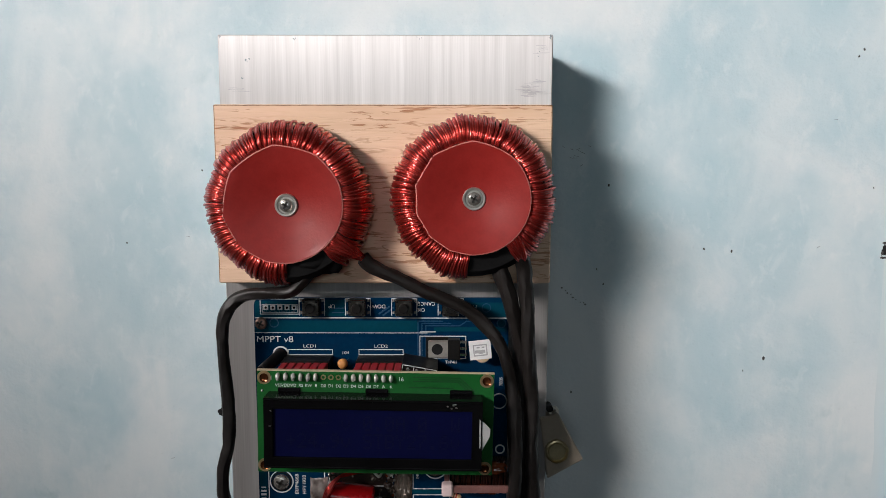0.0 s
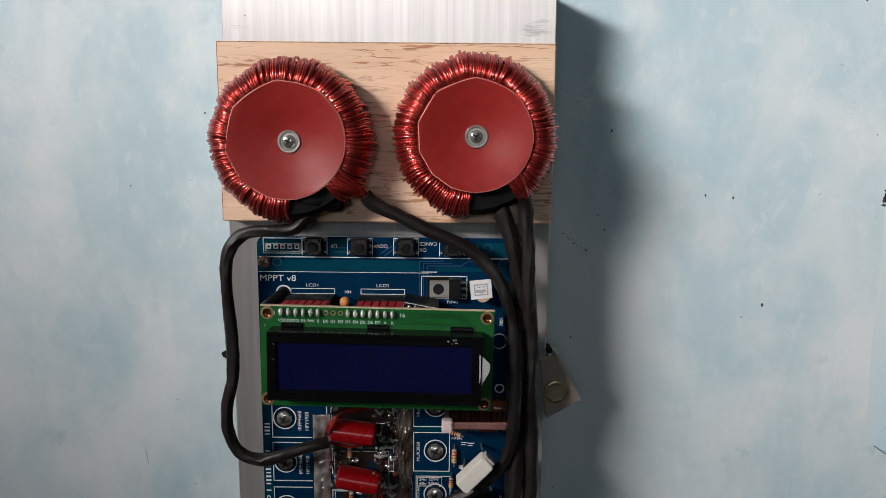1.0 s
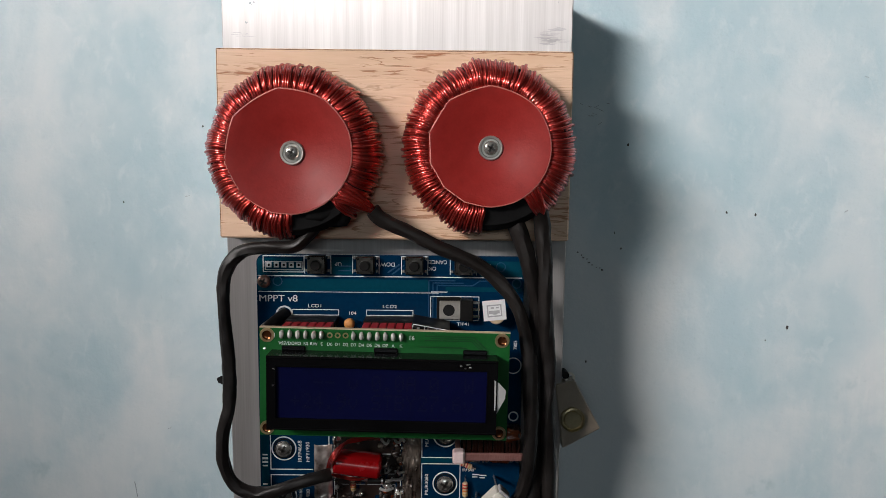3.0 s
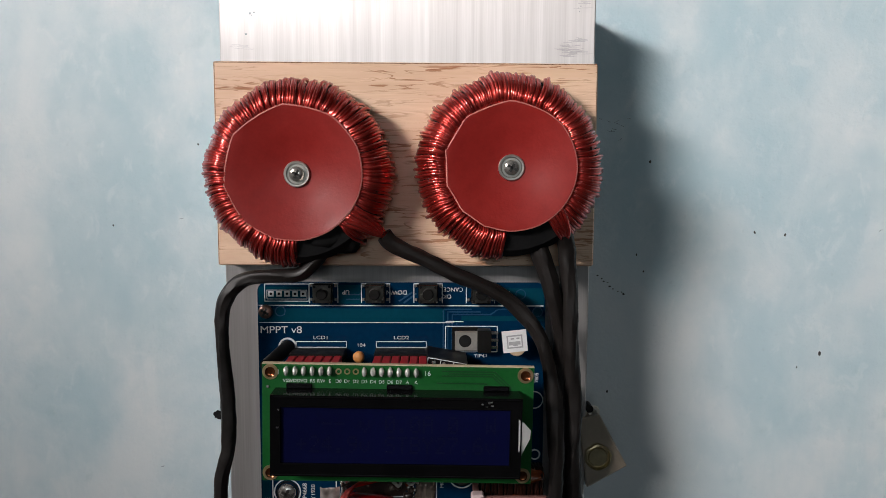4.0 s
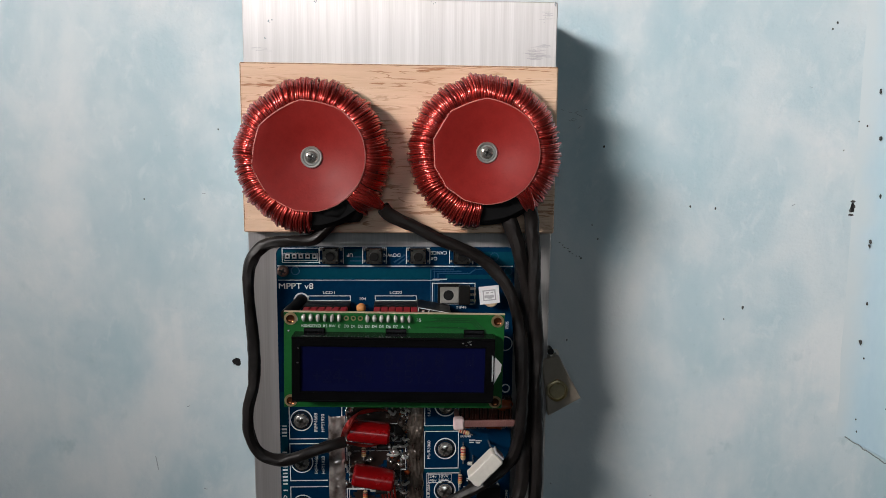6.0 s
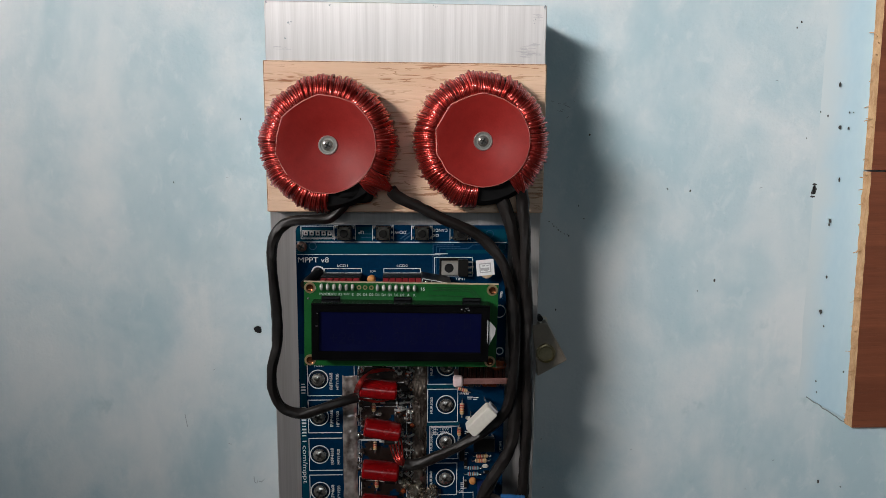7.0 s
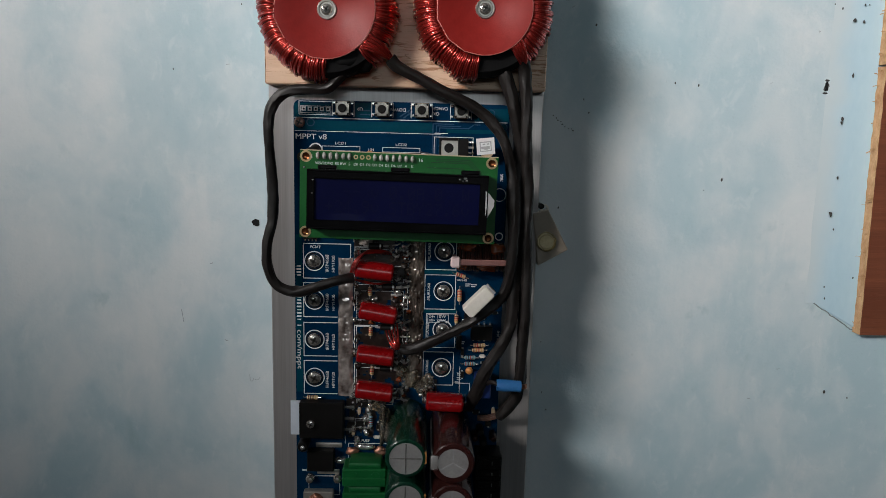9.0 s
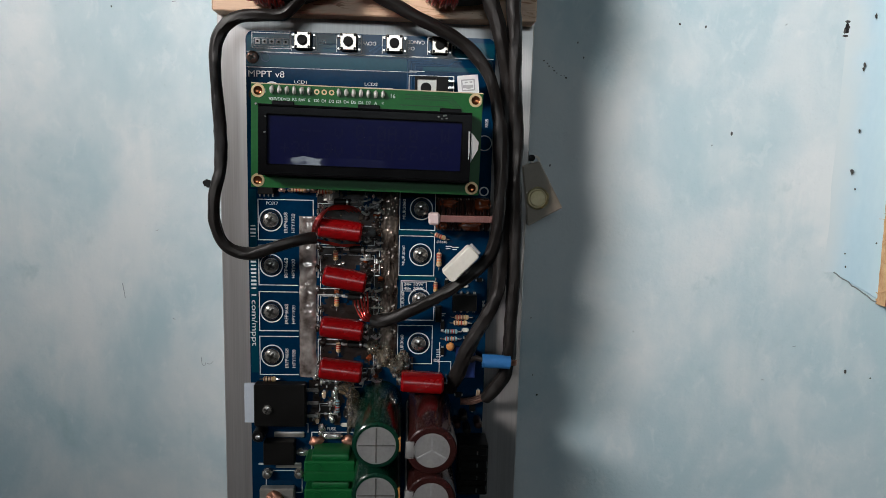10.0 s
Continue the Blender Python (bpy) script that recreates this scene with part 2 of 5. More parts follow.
SCREW = grain("worn_zinc_screw", (0.30, 0.28, 0.255), (0.74, 0.71, 0.66), 0.13, 0.85, fine=700, coarse=260, bump=0.3, depth=0.0005, rough_to=0.26)
SMUDGE = grain("rubbed_grey", (0.37, 0.36, 0.37), (0.46, 0.45, 0.46), 0.6, 0.3, fine=900, coarse=300)
RECESS = grain("recess_shade", (0.020, 0.019, 0.018), (0.07, 0.066, 0.06), 0.35, 0.5, fine=900, coarse=200)
TAB = grain("dull_nickel_tab", (0.42, 0.40, 0.365), (0.60, 0.57, 0.52), 0.25, 0.7, fine=900, coarse=200)
COVER = grain("tarnished_tin_cover", (0.26, 0.225, 0.19), (0.52, 0.47, 0.41), 0.15, 1.0, fine=900, coarse=170, rough_to=0.22)
GOLD = grain("copper_ring", (0.16, 0.050, 0.018), (0.38, 0.135, 0.055), 0.14, 0.9, fine=900, coarse=200, rough_to=0.24)
RING = grain("gilded_pad", (0.50, 0.33, 0.17), (0.70, 0.52, 0.31), 0.26, 0.9, fine=900, coarse=200)
BEZEL = grain("black_painted_steel", (0.002, 0.002, 0.0023), (0.005, 0.005, 0.0055), 0.12, spec=0.22, fine=900, coarse=90, bump=0.05, rough_to=0.2)
GLASS = grain("blue_display_glass", (0.0020, 0.0027, 0.023), (0.0035, 0.0046, 0.036), 0.05, fine=600, coarse=35, bump=0.0, spec=0.35, rough_to=0.1, coat=0.13, coat_rough=0.32)
GLYPH = grain("faint_display_segment", (0.0050, 0.0059, 0.026), (0.0068, 0.0078, 0.035), 0.07, fine=900, coarse=300, bump=0.0, spec=0.39, rough_to=0.12, coat=0.13, coat_rough=0.32)
REDCAP = grain("red_epoxy", (0.185, 0.0018, 0.003), (0.255, 0.0035, 0.005), 0.16, fine=420, coarse=120, bump=0.25, depth=0.0008, coat=0.3, rough_to=0.34, spec=0.4)
REDPLASTIC = grain("red_plastic", (0.32, 0.012, 0.016), (0.42, 0.02, 0.024), 0.4, fine=800, coarse=150)
BLACK = grain("black_moulded_plastic", (0.004, 0.0038, 0.0036), (0.009, 0.0085, 0.008), 0.36, spec=0.17, fine=1500, coarse=120, bump=0.2, depth=0.0002)
GREYMETAL = grain("tinned_tab", (0.42, 0.41, 0.39), (0.58, 0.57, 0.54), 0.2, 1.0, fine=900, coarse=150)
WHITE = grain("white_plastic", (0.66, 0.63, 0.56), (0.79, 0.76, 0.68), 0.5, fine=700, coarse=80, bump=0.15)
PAPER = grain("white_paper_label", (0.66, 0.67, 0.68), (0.80, 0.80, 0.80), 0.8, fine=900, coarse=150, bump=0.2)
GREYPRINT = grain("grey_print", (0.30, 0.30, 0.31), (0.46, 0.46, 0.47), 0.8, fine=900, coarse=300)
NYLON = grain("pinkish_nylon", (0.17, 0.070, 0.060), (0.27, 0.130, 0.115), 0.45, fine=900, coarse=120)
TIEHEAD = grain("pale_nylon", (0.60, 0.46, 0.46), (0.72, 0.58, 0.57), 0.4, fine=900, coarse=120)
PAD = grain("grey_blue_insulator", (0.50, 0.56, 0.64), (0.60, 0.66, 0.72), 0.6, fine=900, coarse=90)
CAPGREEN = grain("dark_green_sleeve", (0.002, 0.022, 0.013), (0.005, 0.040, 0.022), 0.14, fine=500, coarse=80, bump=0.15, coat=0.4, rough_to=0.26)
CAPBROWN = grain("dark_brown_sleeve", (0.024, 0.007, 0.006), (0.040, 0.012, 0.011), 0.14, fine=500, coarse=80, bump=0.15, coat=0.4, rough_to=0.26)
CAPTOP = grain("dull_aluminium_can", (0.30, 0.295, 0.29), (0.43, 0.425, 0.415), 0.45, 0.6, fine=900, coarse=120, bump=0.3)
TERMINAL = grain("green_terminal_plastic", (0.002, 0.085, 0.020), (0.005, 0.13, 0.032), 0.3, fine=700, coarse=90, bump=0.15)
ORANGE = grain("orange_ceramic", (0.48, 0.19, 0.05), (0.62, 0.28, 0.08), 0.4, fine=900, coarse=200)
BEIGE = grain("beige_lacquer", (0.50, 0.36, 0.22), (0.62, 0.47, 0.31), 0.4, fine=900, coarse=200)
BLUEBODY = grain("pale_blue_lacquer", (0.16, 0.34, 0.40), (0.24, 0.44, 0.50), 0.4, fine=900, coarse=200)
BLUE = grain("bright_blue_sleeve", (0.018, 0.12, 0.33), (0.03, 0.165, 0.41), 0.4, fine=700, coarse=120, bump=0.3)
NAVY = grain("blue_trimmer_plastic", (0.004, 0.018, 0.10), (0.007, 0.028, 0.14), 0.4, fine=700, coarse=120)
COIL = grain("lacquered_copper_coil", (0.018, 0.006, 0.004), (0.055, 0.015, 0.008), 0.28, 0.4, fine=900, coarse=200, coat=0.4)
TINNED = grain("half_tinned_copper", (0.20, 0.09, 0.07), (0.48, 0.34, 0.28), 0.28, 0.9, fine=900, coarse=250, bump=0.3)
FLUX = grain("dark_flux_residue", (0.006, 0.0045, 0.0045), (0.022, 0.012, 0.008), 0.14, fine=500, coarse=130, bump=0.6, depth=0.0008, rough_to=0.5)
BARE = grain("bare_copper", (0.24, 0.10, 0.06), (0.46, 0.24, 0.17), 0.35, 0.8, fine=900, coarse=200)
ACRYL = grain("smoky_acrylic", (0.32, 0.265, 0.205), (0.45, 0.385, 0.305), 0.25, fine=500, coarse=60, bump=0.25, depth=0.0005, coat=0.3, trans=0.25)
BRASS = grain("tarnished_brass", (0.42, 0.35, 0.20), (0.66, 0.57, 0.36), 0.3, 0.9, fine=700, coarse=120)
DIRT = grain("dark_dirt_and_hole_shade", (0.015, 0.017, 0.018), (0.06, 0.06, 0.06), 0.9, fine=900, coarse=200)
SCRATCH = grain("grey_scratch", (0.12, 0.15, 0.16), (0.24, 0.28, 0.30), 0.9, fine=900, coarse=200)
FAINT = grain("faint_grey_mark", (0.22, 0.28, 0.30), (0.36, 0.43, 0.45), 0.9, fine=900, coarse=200)
AMBER = grain("amber_lacquer", (0.085, 0.014, 0.005), (0.22, 0.05, 0.015), 0.08, fine=400, coarse=120, bump=0.5, depth=0.001)
RESIN = grain("clear_hot_glue", (0.60, 0.50, 0.36), (0.82, 0.76, 0.64), 0.06, fine=300, coarse=90, bump=0.8, depth=0.0015, trans=0.94, rough_to=0.22)
FIBRE = grain("film_scrap", (0.62, 0.63, 0.62), (0.80, 0.80, 0.78), 0.3, fine=700, coarse=150, coat=0.3)
# near-black colour that stands in for the shade inside holes
HOLESHADE = grain("painted_hole_shade", (0.008, 0.009, 0.010), (0.018, 0.018, 0.018), 0.8, spec=0.12)
BAND = {k: grain("band_" + k, c, c, 0.45, bump=0.0) for k, c in (("brown", (0.10, 0.03, 0.015)), ("red", (0.40, 0.03, 0.02)), ("orange", (0.55, 0.17, 0.03)), ("black", (0.01, 0.01, 0.01)), ("gold", (0.45, 0.30, 0.10)))}

# ---- builders (millimetres; y runs into the wall) ----


def finish(name, bm, material, smooth=35):
    me = bpy.data.meshes.new(name)
    bmesh.ops.recalc_face_normals(bm, faces=bm.faces)
    bm.transform(Matrix.Scale(MM, 4))
    if smooth:
        if smooth == 35:
            smooth = 70 if all(len(f.verts) == 3 for f in bm.faces) else 27
        for f in bm.faces:
            f.smooth = True
        for e in bm.edges:
            if len(e.link_faces) == 2 and e.calc_face_angle(0) > radians(smooth):
                e.smooth = False
    bm.to_mesh(me)
    bm.free()
    me.materials.append(material)
    return me


def thing(name, label, category, loc=(0, 0, 0), bm=None, material=None, group="", kind="", turn=0.0, smooth=35):
    """A top-level thing at a place on the board; an Empty when it has parts only. turn: degrees clockwise."""
    ob = new(name, finish(name, bm, material, smooth) if bm else None)
    ob.matrix_world = Matrix.Translation(at(*loc)) @ pose(0, 0, 0, 0, turn, 0)
    return tagged(ob, label, category, group, kind)


def part(name, bm, material, parent, label="", smooth=35, loc=None):
    ob = new(name, bm if isinstance(bm, bpy.types.Mesh) else finish(name, bm, material, smooth))
    ob.parent = parent
    if loc:
        ob.location = [v * MM for v in loc]
    return tagged(ob, label) if label else ob


def box(x0, x1, y0, y1, z0, z1, bevel=0.0, bm=None, turn=0.0, seg=1):
    bm = bm or bmesh.new()
    own = bmesh.new()
    bmesh.ops.create_cube(own, size=1)
    own.transform(Matrix.Diagonal((x1 - x0, y1 - y0, z1 - z0, 1)))
    if bevel:
        bmesh.ops.bevel(own, geom=own.edges[:], offset=bevel, segments=seg, affect="EDGES", profile=0.5)
    own.transform(Matrix.Translation(((x0 + x1) / 2, (y0 + y1) / 2, (z0 + z1) / 2)) @ pose(0, 0, 0, 0, turn, 0))
    me = bpy.data.meshes.new("tmp")
    own.to_mesh(me)
    own.free()
    bm.from_mesh(me)
    bpy.data.meshes.remove(me)
    return bm


def lathe(profile, bm=None, c=(0, 0, 0), axis="y", seg=28, closed=False):
    """Turns a profile of (radius, height) round an axis; heights run along -y (towards the viewer), x or z."""
    bm = bm or bmesh.new()
    rings = []
    for r, h in profile:
        ring = []
        for k in range(seg):
            a = 2 * math.pi * k / seg
            u, v = r * math.cos(a), r * math.sin(a)
            p = {"y": (u, -h, v), "x": (h, u, v), "z": (u, v, h)}[axis]
            ring.append(bm.verts.new((p[0] + c[0], p[1] + c[1], p[2] + c[2])))
        rings.append(ring)
    for a, b in zip(rings, rings[1:]):
        for k in range(seg):
            bm.faces.new((a[k], a[(k + 1) % seg], b[(k + 1) % seg], b[k]))
    if closed:
        for k in range(seg):
            bm.faces.new((rings[-1][k], rings[-1][(k + 1) % seg], rings[0][(k + 1) % seg], rings[0][k]))
    else:
        bm.faces.new(rings[0])
        bm.faces.new(rings[-1])
    return bm


def spline(pts, per=6):
    pts = [Vector(p) for p in pts]
    ext = [2 * pts[0] - pts[1], *pts, 2 * pts[-1] - pts[-2]]
    out = []
    for i in range(1, len(ext) - 2):
        p0, p1, p2, p3 = ext[i - 1:i + 3]
        for k in range(per):
            t = k / per
            out.append(0.5 * (2 * p1 + (p2 - p0) * t + (2 * p0 - 5 * p1 + 4 * p2 - p3) * t * t + (3 * p1 - p0 - 3 * p2 + p3) * t ** 3))
    return out + [pts[-1]]


def tube(pts, r, seg=8, bm=None, closed=False, lumps=0.0, twist=0.0, lobes=0.0, seed=0):
    """A round (or lobed and twisted) tube along a line of points."""
    bm = bm or bmesh.new()
    pts = [Vector(p) for p in pts]
    rings, n = [], len(pts)
    side = None
    for i, p in enumerate(pts):
        d = (pts[(i + 1) % n] - pts[i - 1]) if closed else (pts[min(i + 1, n - 1)] - pts[max(i - 1, 0)])
        d.normalize()
        if side is None:
            side = d.orthogonal().normalized()
        side = (side - d * side.dot(d)).normalized()
        up = d.cross(side)
        ring = []
        for k in range(seg):
            a = 2 * math.pi * k / seg
            rr = r * (1 + lobes * math.cos(2 * (a - twist * i)) + lobes * 0.6 * math.cos(3 * (a - twist * i)))
            if lumps:
                rr *= 1 + lumps * noise.noise(p * 0.22 + Vector((math.cos(a), math.sin(a), seed * 3.7)))
                w = a - twist * 0.35 * i
                rr *= 1 + lumps * (0.4 - 2.3 * abs(noise.noise(Vector((1.3 * math.cos(w), 1.3 * math.sin(w), seed * 5.1 + i * 0.022)))))
            ring.append(bm.verts.new(p + rr * (math.cos(a) * side + math.sin(a) * up)))
        rings.append(ring)
    for i in range(n if closed else n - 1):
        a, b = rings[i], rings[(i + 1) % n]
        for k in range(seg):
            bm.faces.new((a[k], a[(k + 1) % seg], b[(k + 1) % seg], b[k]))
    if not closed:
        bm.faces.new(rings[0])
        bm.faces.new(rings[-1])
    return bm


def blob(c, r, bm=None, seed=0, rough=0.3, sub=2):
    """An uneven lump, such as a drop of solder."""
    bm = bm or bmesh.new()
    got = bmesh.ops.create_icosphere(bm, subdivisions=sub, radius=1)
    for v in got["verts"]:
        k = 1 + rough * noise.noise(v.co * 1.6 + Vector((seed * 1.3, seed * 0.7, 0)))
        v.co = Vector(c) + Vector((v.co.x * r[0], v.co.y * r[1], v.co.z * r[2])) * k
    return bm


def lines(rects, y=-0.16, bm=None):
    """Printed lines as thin raised strips: (x0, z0, x1, z1, width)."""
    bm = bm or bmesh.new()
    for x0, z0, x1, z1, w in rects:
        d = Vector((x1 - x0, 0, z1 - z0)).normalized() * (w / 2)
        s = Vector((-d.z, 0, d.x))
        a, b = Vector((x0, 0, z0)) - d, Vector((x1, 0, z1)) + d
        q = [a - s, b - s, b + s, a + s]
        front = [bm.verts.new((p.x, y, p.z)) for p in q]
        rear = [bm.verts.new((p.x, 0.02, p.z)) for p in q]
        bm.faces.new(front)
        for k in range(4):
            bm.faces.new((front[k], front[(k + 1) % 4], rear[(k + 1) % 4], rear[k]))
    return bm


def frame_lines(x0, x1, z0, z1, w=0.28):
    return [(x0, z0, x1, z0, w), (x1, z0, x1, z1, w), (x1, z1, x0, z1, w), (x0, z1, x0, z0, w)]


def ring_print(c, r, w=0.3, y=-0.16, bm=None, seg=36):
    bm = bm or bmesh.new()
    prof = [(r - w / 2, 0), (r - w / 2, -y), (r + w / 2, -y), (r + w / 2, 0)]
    return lathe(prof, bm, (c[0], 0, c[1]), seg=seg, closed=True)


def words(text, x, z, size, y=-0.18, turn=0.0, bm=None, align="LEFT", wide=1.0):
    """Lettering that faces the viewer, as a thin mesh. turn: degrees clockwise."""
    bm = bm or bmesh.new()
    cu = bpy.data.curves.new("letters", "FONT")
    cu.body, cu.size, cu.extrude, cu.align_x, cu.align_y = text, size, 0.03, align, "CENTER"
    ob = bpy.data.objects.new("letters", cu)
    me = bpy.data.meshes.new_from_object(ob)
    me.transform(Matrix.Translation((x, y, z)) @ pose(0, 0, 0, 0, turn, 0) @ pose(0, 0, 0, 90, 0, 0) @ Matrix.Diagonal((wide, 1, 1, 1)))
    bm.from_mesh(me)
    bpy.data.meshes.remove(me)
    bpy.data.objects.remove(ob)
    bpy.data.curves.remove(cu)
    return bm


def screw_head(parent, c, r, label="", washer=0.0, material=None):
    """A cross-recess pan head at (x, y, z) of its parent, its top towards the viewer."""
    x, y, z = c
    if washer:
        part("washer", lathe([(r * 0.7, 0), (washer, 0), (washer, 0.6), (washer - 0.25, 0.85), (washer - 0.75, 0.8), (washer - 1.0, 0.35), (r * 0.7, 0.35)], c=(x, y, z), closed=True), WASHER, parent, "dull round zinc washer with a raised rim")
        y -= 0.36
    h = r * 0.62
    head = part("screw", lathe([(r * 0.98, 0), (r, h * 0.3), (r * 0.86, h * 0.75), (r * 0.55, h), (0.01, h * 1.08)], c=(x, y, z)), material or SCREW, parent, label)
    # no cut is made: a proud dark cross paints the shade of the recess
    w = r * 0.15
    bm = box(x - r * 0.58, x + r * 0.58, y - h * 1.12, y - h * 0.85, z - w, z + w, bm=None, turn=28)
    box(x - w, x + w, y - h * 1.12, y - h * 0.85, z - r * 0.58, z + r * 0.58, bm=bm, turn=28)
    part("recess", bm, RECESS, head)
    return head


# ---- the room; its floor, ceiling and other walls are unseen, added to close it ----
W0, W1 = -1500, 1500


def slab(name, label, corners, thick, material, category="wall"):
    """A wall from four corners (metres), thickened away from the room by the vector given."""
    bm = bmesh.new()
    a = [bm.verts.new(c) for c in corners]
    b = [bm.verts.new(Vector(c) + Vector(thick)) for c in corners]
    bm.faces.new(a), bm.faces.new(b[::-1])
    for k in range(4):
        bm.faces.new((a[k], b[k], b[(k + 1) % 4], a[(k + 1) % 4]))
    bmesh.ops.recalc_face_normals(bm, faces=bm.faces)
    me = bpy.data.meshes.new(name)
    bm.to_mesh(me)
    bm.free()
    me.materials.append(material)
    return tagged(new(name, me), label, category, kind="structure")


yl, yr = wall_y(W0) * MM, wall_y(W1) * MM
slab("wall_north", "pale blue plastered wall with a thin cloudy white wash", [(-1.5, yl, 0), (1.5, yr, 0), (1.5, yr, 2.7), (-1.5, yl, 2.7)], (0, 0.12, 0), WALL)
slab("floor", "unseen grey cement floor of the room", [(-1.6, -2.6, 0), (1.6, -2.6, 0), (1.6, 0.3, 0), (-1.6, 0.3, 0)], (0, 0, -0.1), FLOOR, "floor")
slab("ceiling", "unseen plain plastered ceiling of the room", [(-1.6, -2.6, 2.7), (1.6, -2.6, 2.7), (1.6, 0.3, 2.7), (-1.6, 0.3, 2.7)], (0, 0, 0.1), ROOM, "ceiling")
slab("wall_east", "unseen pale plastered side wall", [(1.5, -2.6, 0), (1.5, -0.04, 0), (1.5, -0.04, 2.7), (1.5, -2.6, 2.7)], (0.1, 0, 0), ROOM)


def wall_with_opening(name, label, place, u0, u1, o0, o1, z0, z1, out):
    """A wall from floor to ceiling with one opening through it; u runs along the wall."""
    ob = tagged(new(name), label, "wall", kind="structure")
    for n, (a, b, c, d) in (("pier", (u0, o0, 0, 2.7)), ("pier", (o1, u1, 0, 2.7)), ("sill_wall", (o0, o1, 0, z0)), ("lintel", (o0, o1, z1, 2.7))):
        lo, hi = place(a, 0, c), place(b, out, d)
        bm = box(*(v for k in range(3) for v in sorted((lo[k] * 1000, hi[k] * 1000))))
        part(n, bm, ROOM, ob, smooth=0)
    return ob


wall_with_opening("wall_west", "unseen pale plastered wall with a small high opening added for the lamp", lambda u, o, z: (-1.5 - o, u, z), -2.6, 0.1, -1.8, -0.8, 1.95, 2.5, 0.1)
wall_with_opening("wall_south", "unseen pale plastered wall with a wide window", lambda u, o, z: (u, -2.6 - o, z), -1.5, 1.5, -0.65, 0.41, 1.76, 2.1, 0.1)

# raised strip of lighter gloss paint along the plywood, and the plywood itself
bm = bmesh.new()
rows = []
for k in range(31):
    z = 140 - 232 * k / 30
    x = 206 + 3.0 * (k / 30) + 1.2 * noise.noise(Vector((0, 0, z * 0.05)))
    low = 15 * max(0, (k - 26) / 4)
    rows.append([(x - 5.0, wall_y(x) + 0.1, z), (x, wall_y(x) - 0.35, z), (236, wall_y(236) - 1.1, z - low)])
vs = [[bm.verts.new(p) for p in r] for r in rows]
for a, b in zip(vs, vs[1:]):
    for k in range(2):
        bm.faces.new((a[k], a[k + 1], b[k + 1], b[k]))
edge = [bm.verts.new((v.co.x, wall_y(v.co.x) + 0.3, v.co.z - 0.8)) for v in vs[-1]]
for k in range(2):
    bm.faces.new((vs[-1][k], vs[-1][k + 1], edge[k + 1], edge[k]))
thing("paint_strip", "raised strip of lighter sky-blue gloss paint beside the plywood", "paint strip", bm=bm, material=STRIP, kind="structure")


thing("paint_crack", "thin dark crack along the end of the paint strip", "crack", (0, 0, 0), tube([(208 + 21 * k / 14, wall_y(208 + 21 * k / 14) - 0.9, -91.6 - 13.6 * k / 14 + 0.9 * noise.noise(Vector((k * 0.9, 3, 0)))) for k in range(15)], 0.28, 5), SCRATCH)


def ragged_panel(x0, x1, y0, y1, z0, z1, lean):
    """A sheet of plywood with an unevenly sawn left edge."""
    face, side = bmesh.new(), bmesh.new()
    n = 44
    front, rear = [], []
    for k in range(n + 1):
        z = z0 + (z1 - z0) * k / n
        x = x0 + lean * (z - z0) + 0.5 * noise.noise(Vector((z * 0.13, 1, 0)))
        front.append((x, y0, z))
        rear.append((x - 0.3 + 0.5 * noise.noise(Vector((z * 0.3, 5, 0))), y1, z))
    f = [face.verts.new(p) for p in front]
    g = [face.verts.new((x1, y0, p[2])) for p in front]
    r = [face.verts.new((x1, y1, p[2])) for p in front]
    q = [face.verts.new(p) for p in rear]
    for k in range(n):
        face.faces.new((f[k], g[k], g[k + 1], f[k + 1]))
        face.faces.new((g[k], r[k], r[k + 1], g[k + 1]))
    face.faces.new([f[0], g[0], r[0], q[0]]), face.faces.new([f[-1], g[-1], r[-1], q[-1]])
    s, t = [side.verts.new(Vector(p) + Vector((-0.02, -0.05, 0))) for p in front], [side.verts.new(p) for p in rear]
    for k in range(n):
        side.faces.new((s[k], t[k], t[k + 1], s[k + 1]))
    return face, side


panel = thing("plywood_panel", "red-brown plywood panel with a raw splintered edge on the wall", "plywood panel", (0, 0, 0))
for z0, z1, x0 in ((-106, 24.4, 229.5), (25.3, 220, 225.8)):
    face, side = ragged_panel(x0, 470, 23.0, 30.5, z0, z1, -0.029)
    sheet = part("sheet", face, PLY, panel, smooth=0)
    part("sawn_edge", side, PLY_EDGE, sheet, "pale raw splintered plywood edge", smooth=0)
rng = random.Random(3)
for k in range(46):
    z = rng.uniform(-104, 110)
    x = 229.5 - 0.029 * (z + 106)
    a = Vector((x - 0.1, rng.uniform(23.5, 29), z))
    tip = a + Vector((-rng.uniform(0.8, 3.0), rng.uniform(-0.8, 0.5), rng.uniform(-1.2, 0.8)))
    part("splinter", tube([a + Vector((0.6, 0, 0)), (a + tip) / 2 + Vector((0, 0, 0.2)), tip], rng.uniform(0.12, 0.3), 4), PLY_EDGE, panel)

# marks on the wall
rng = random.Random(11)


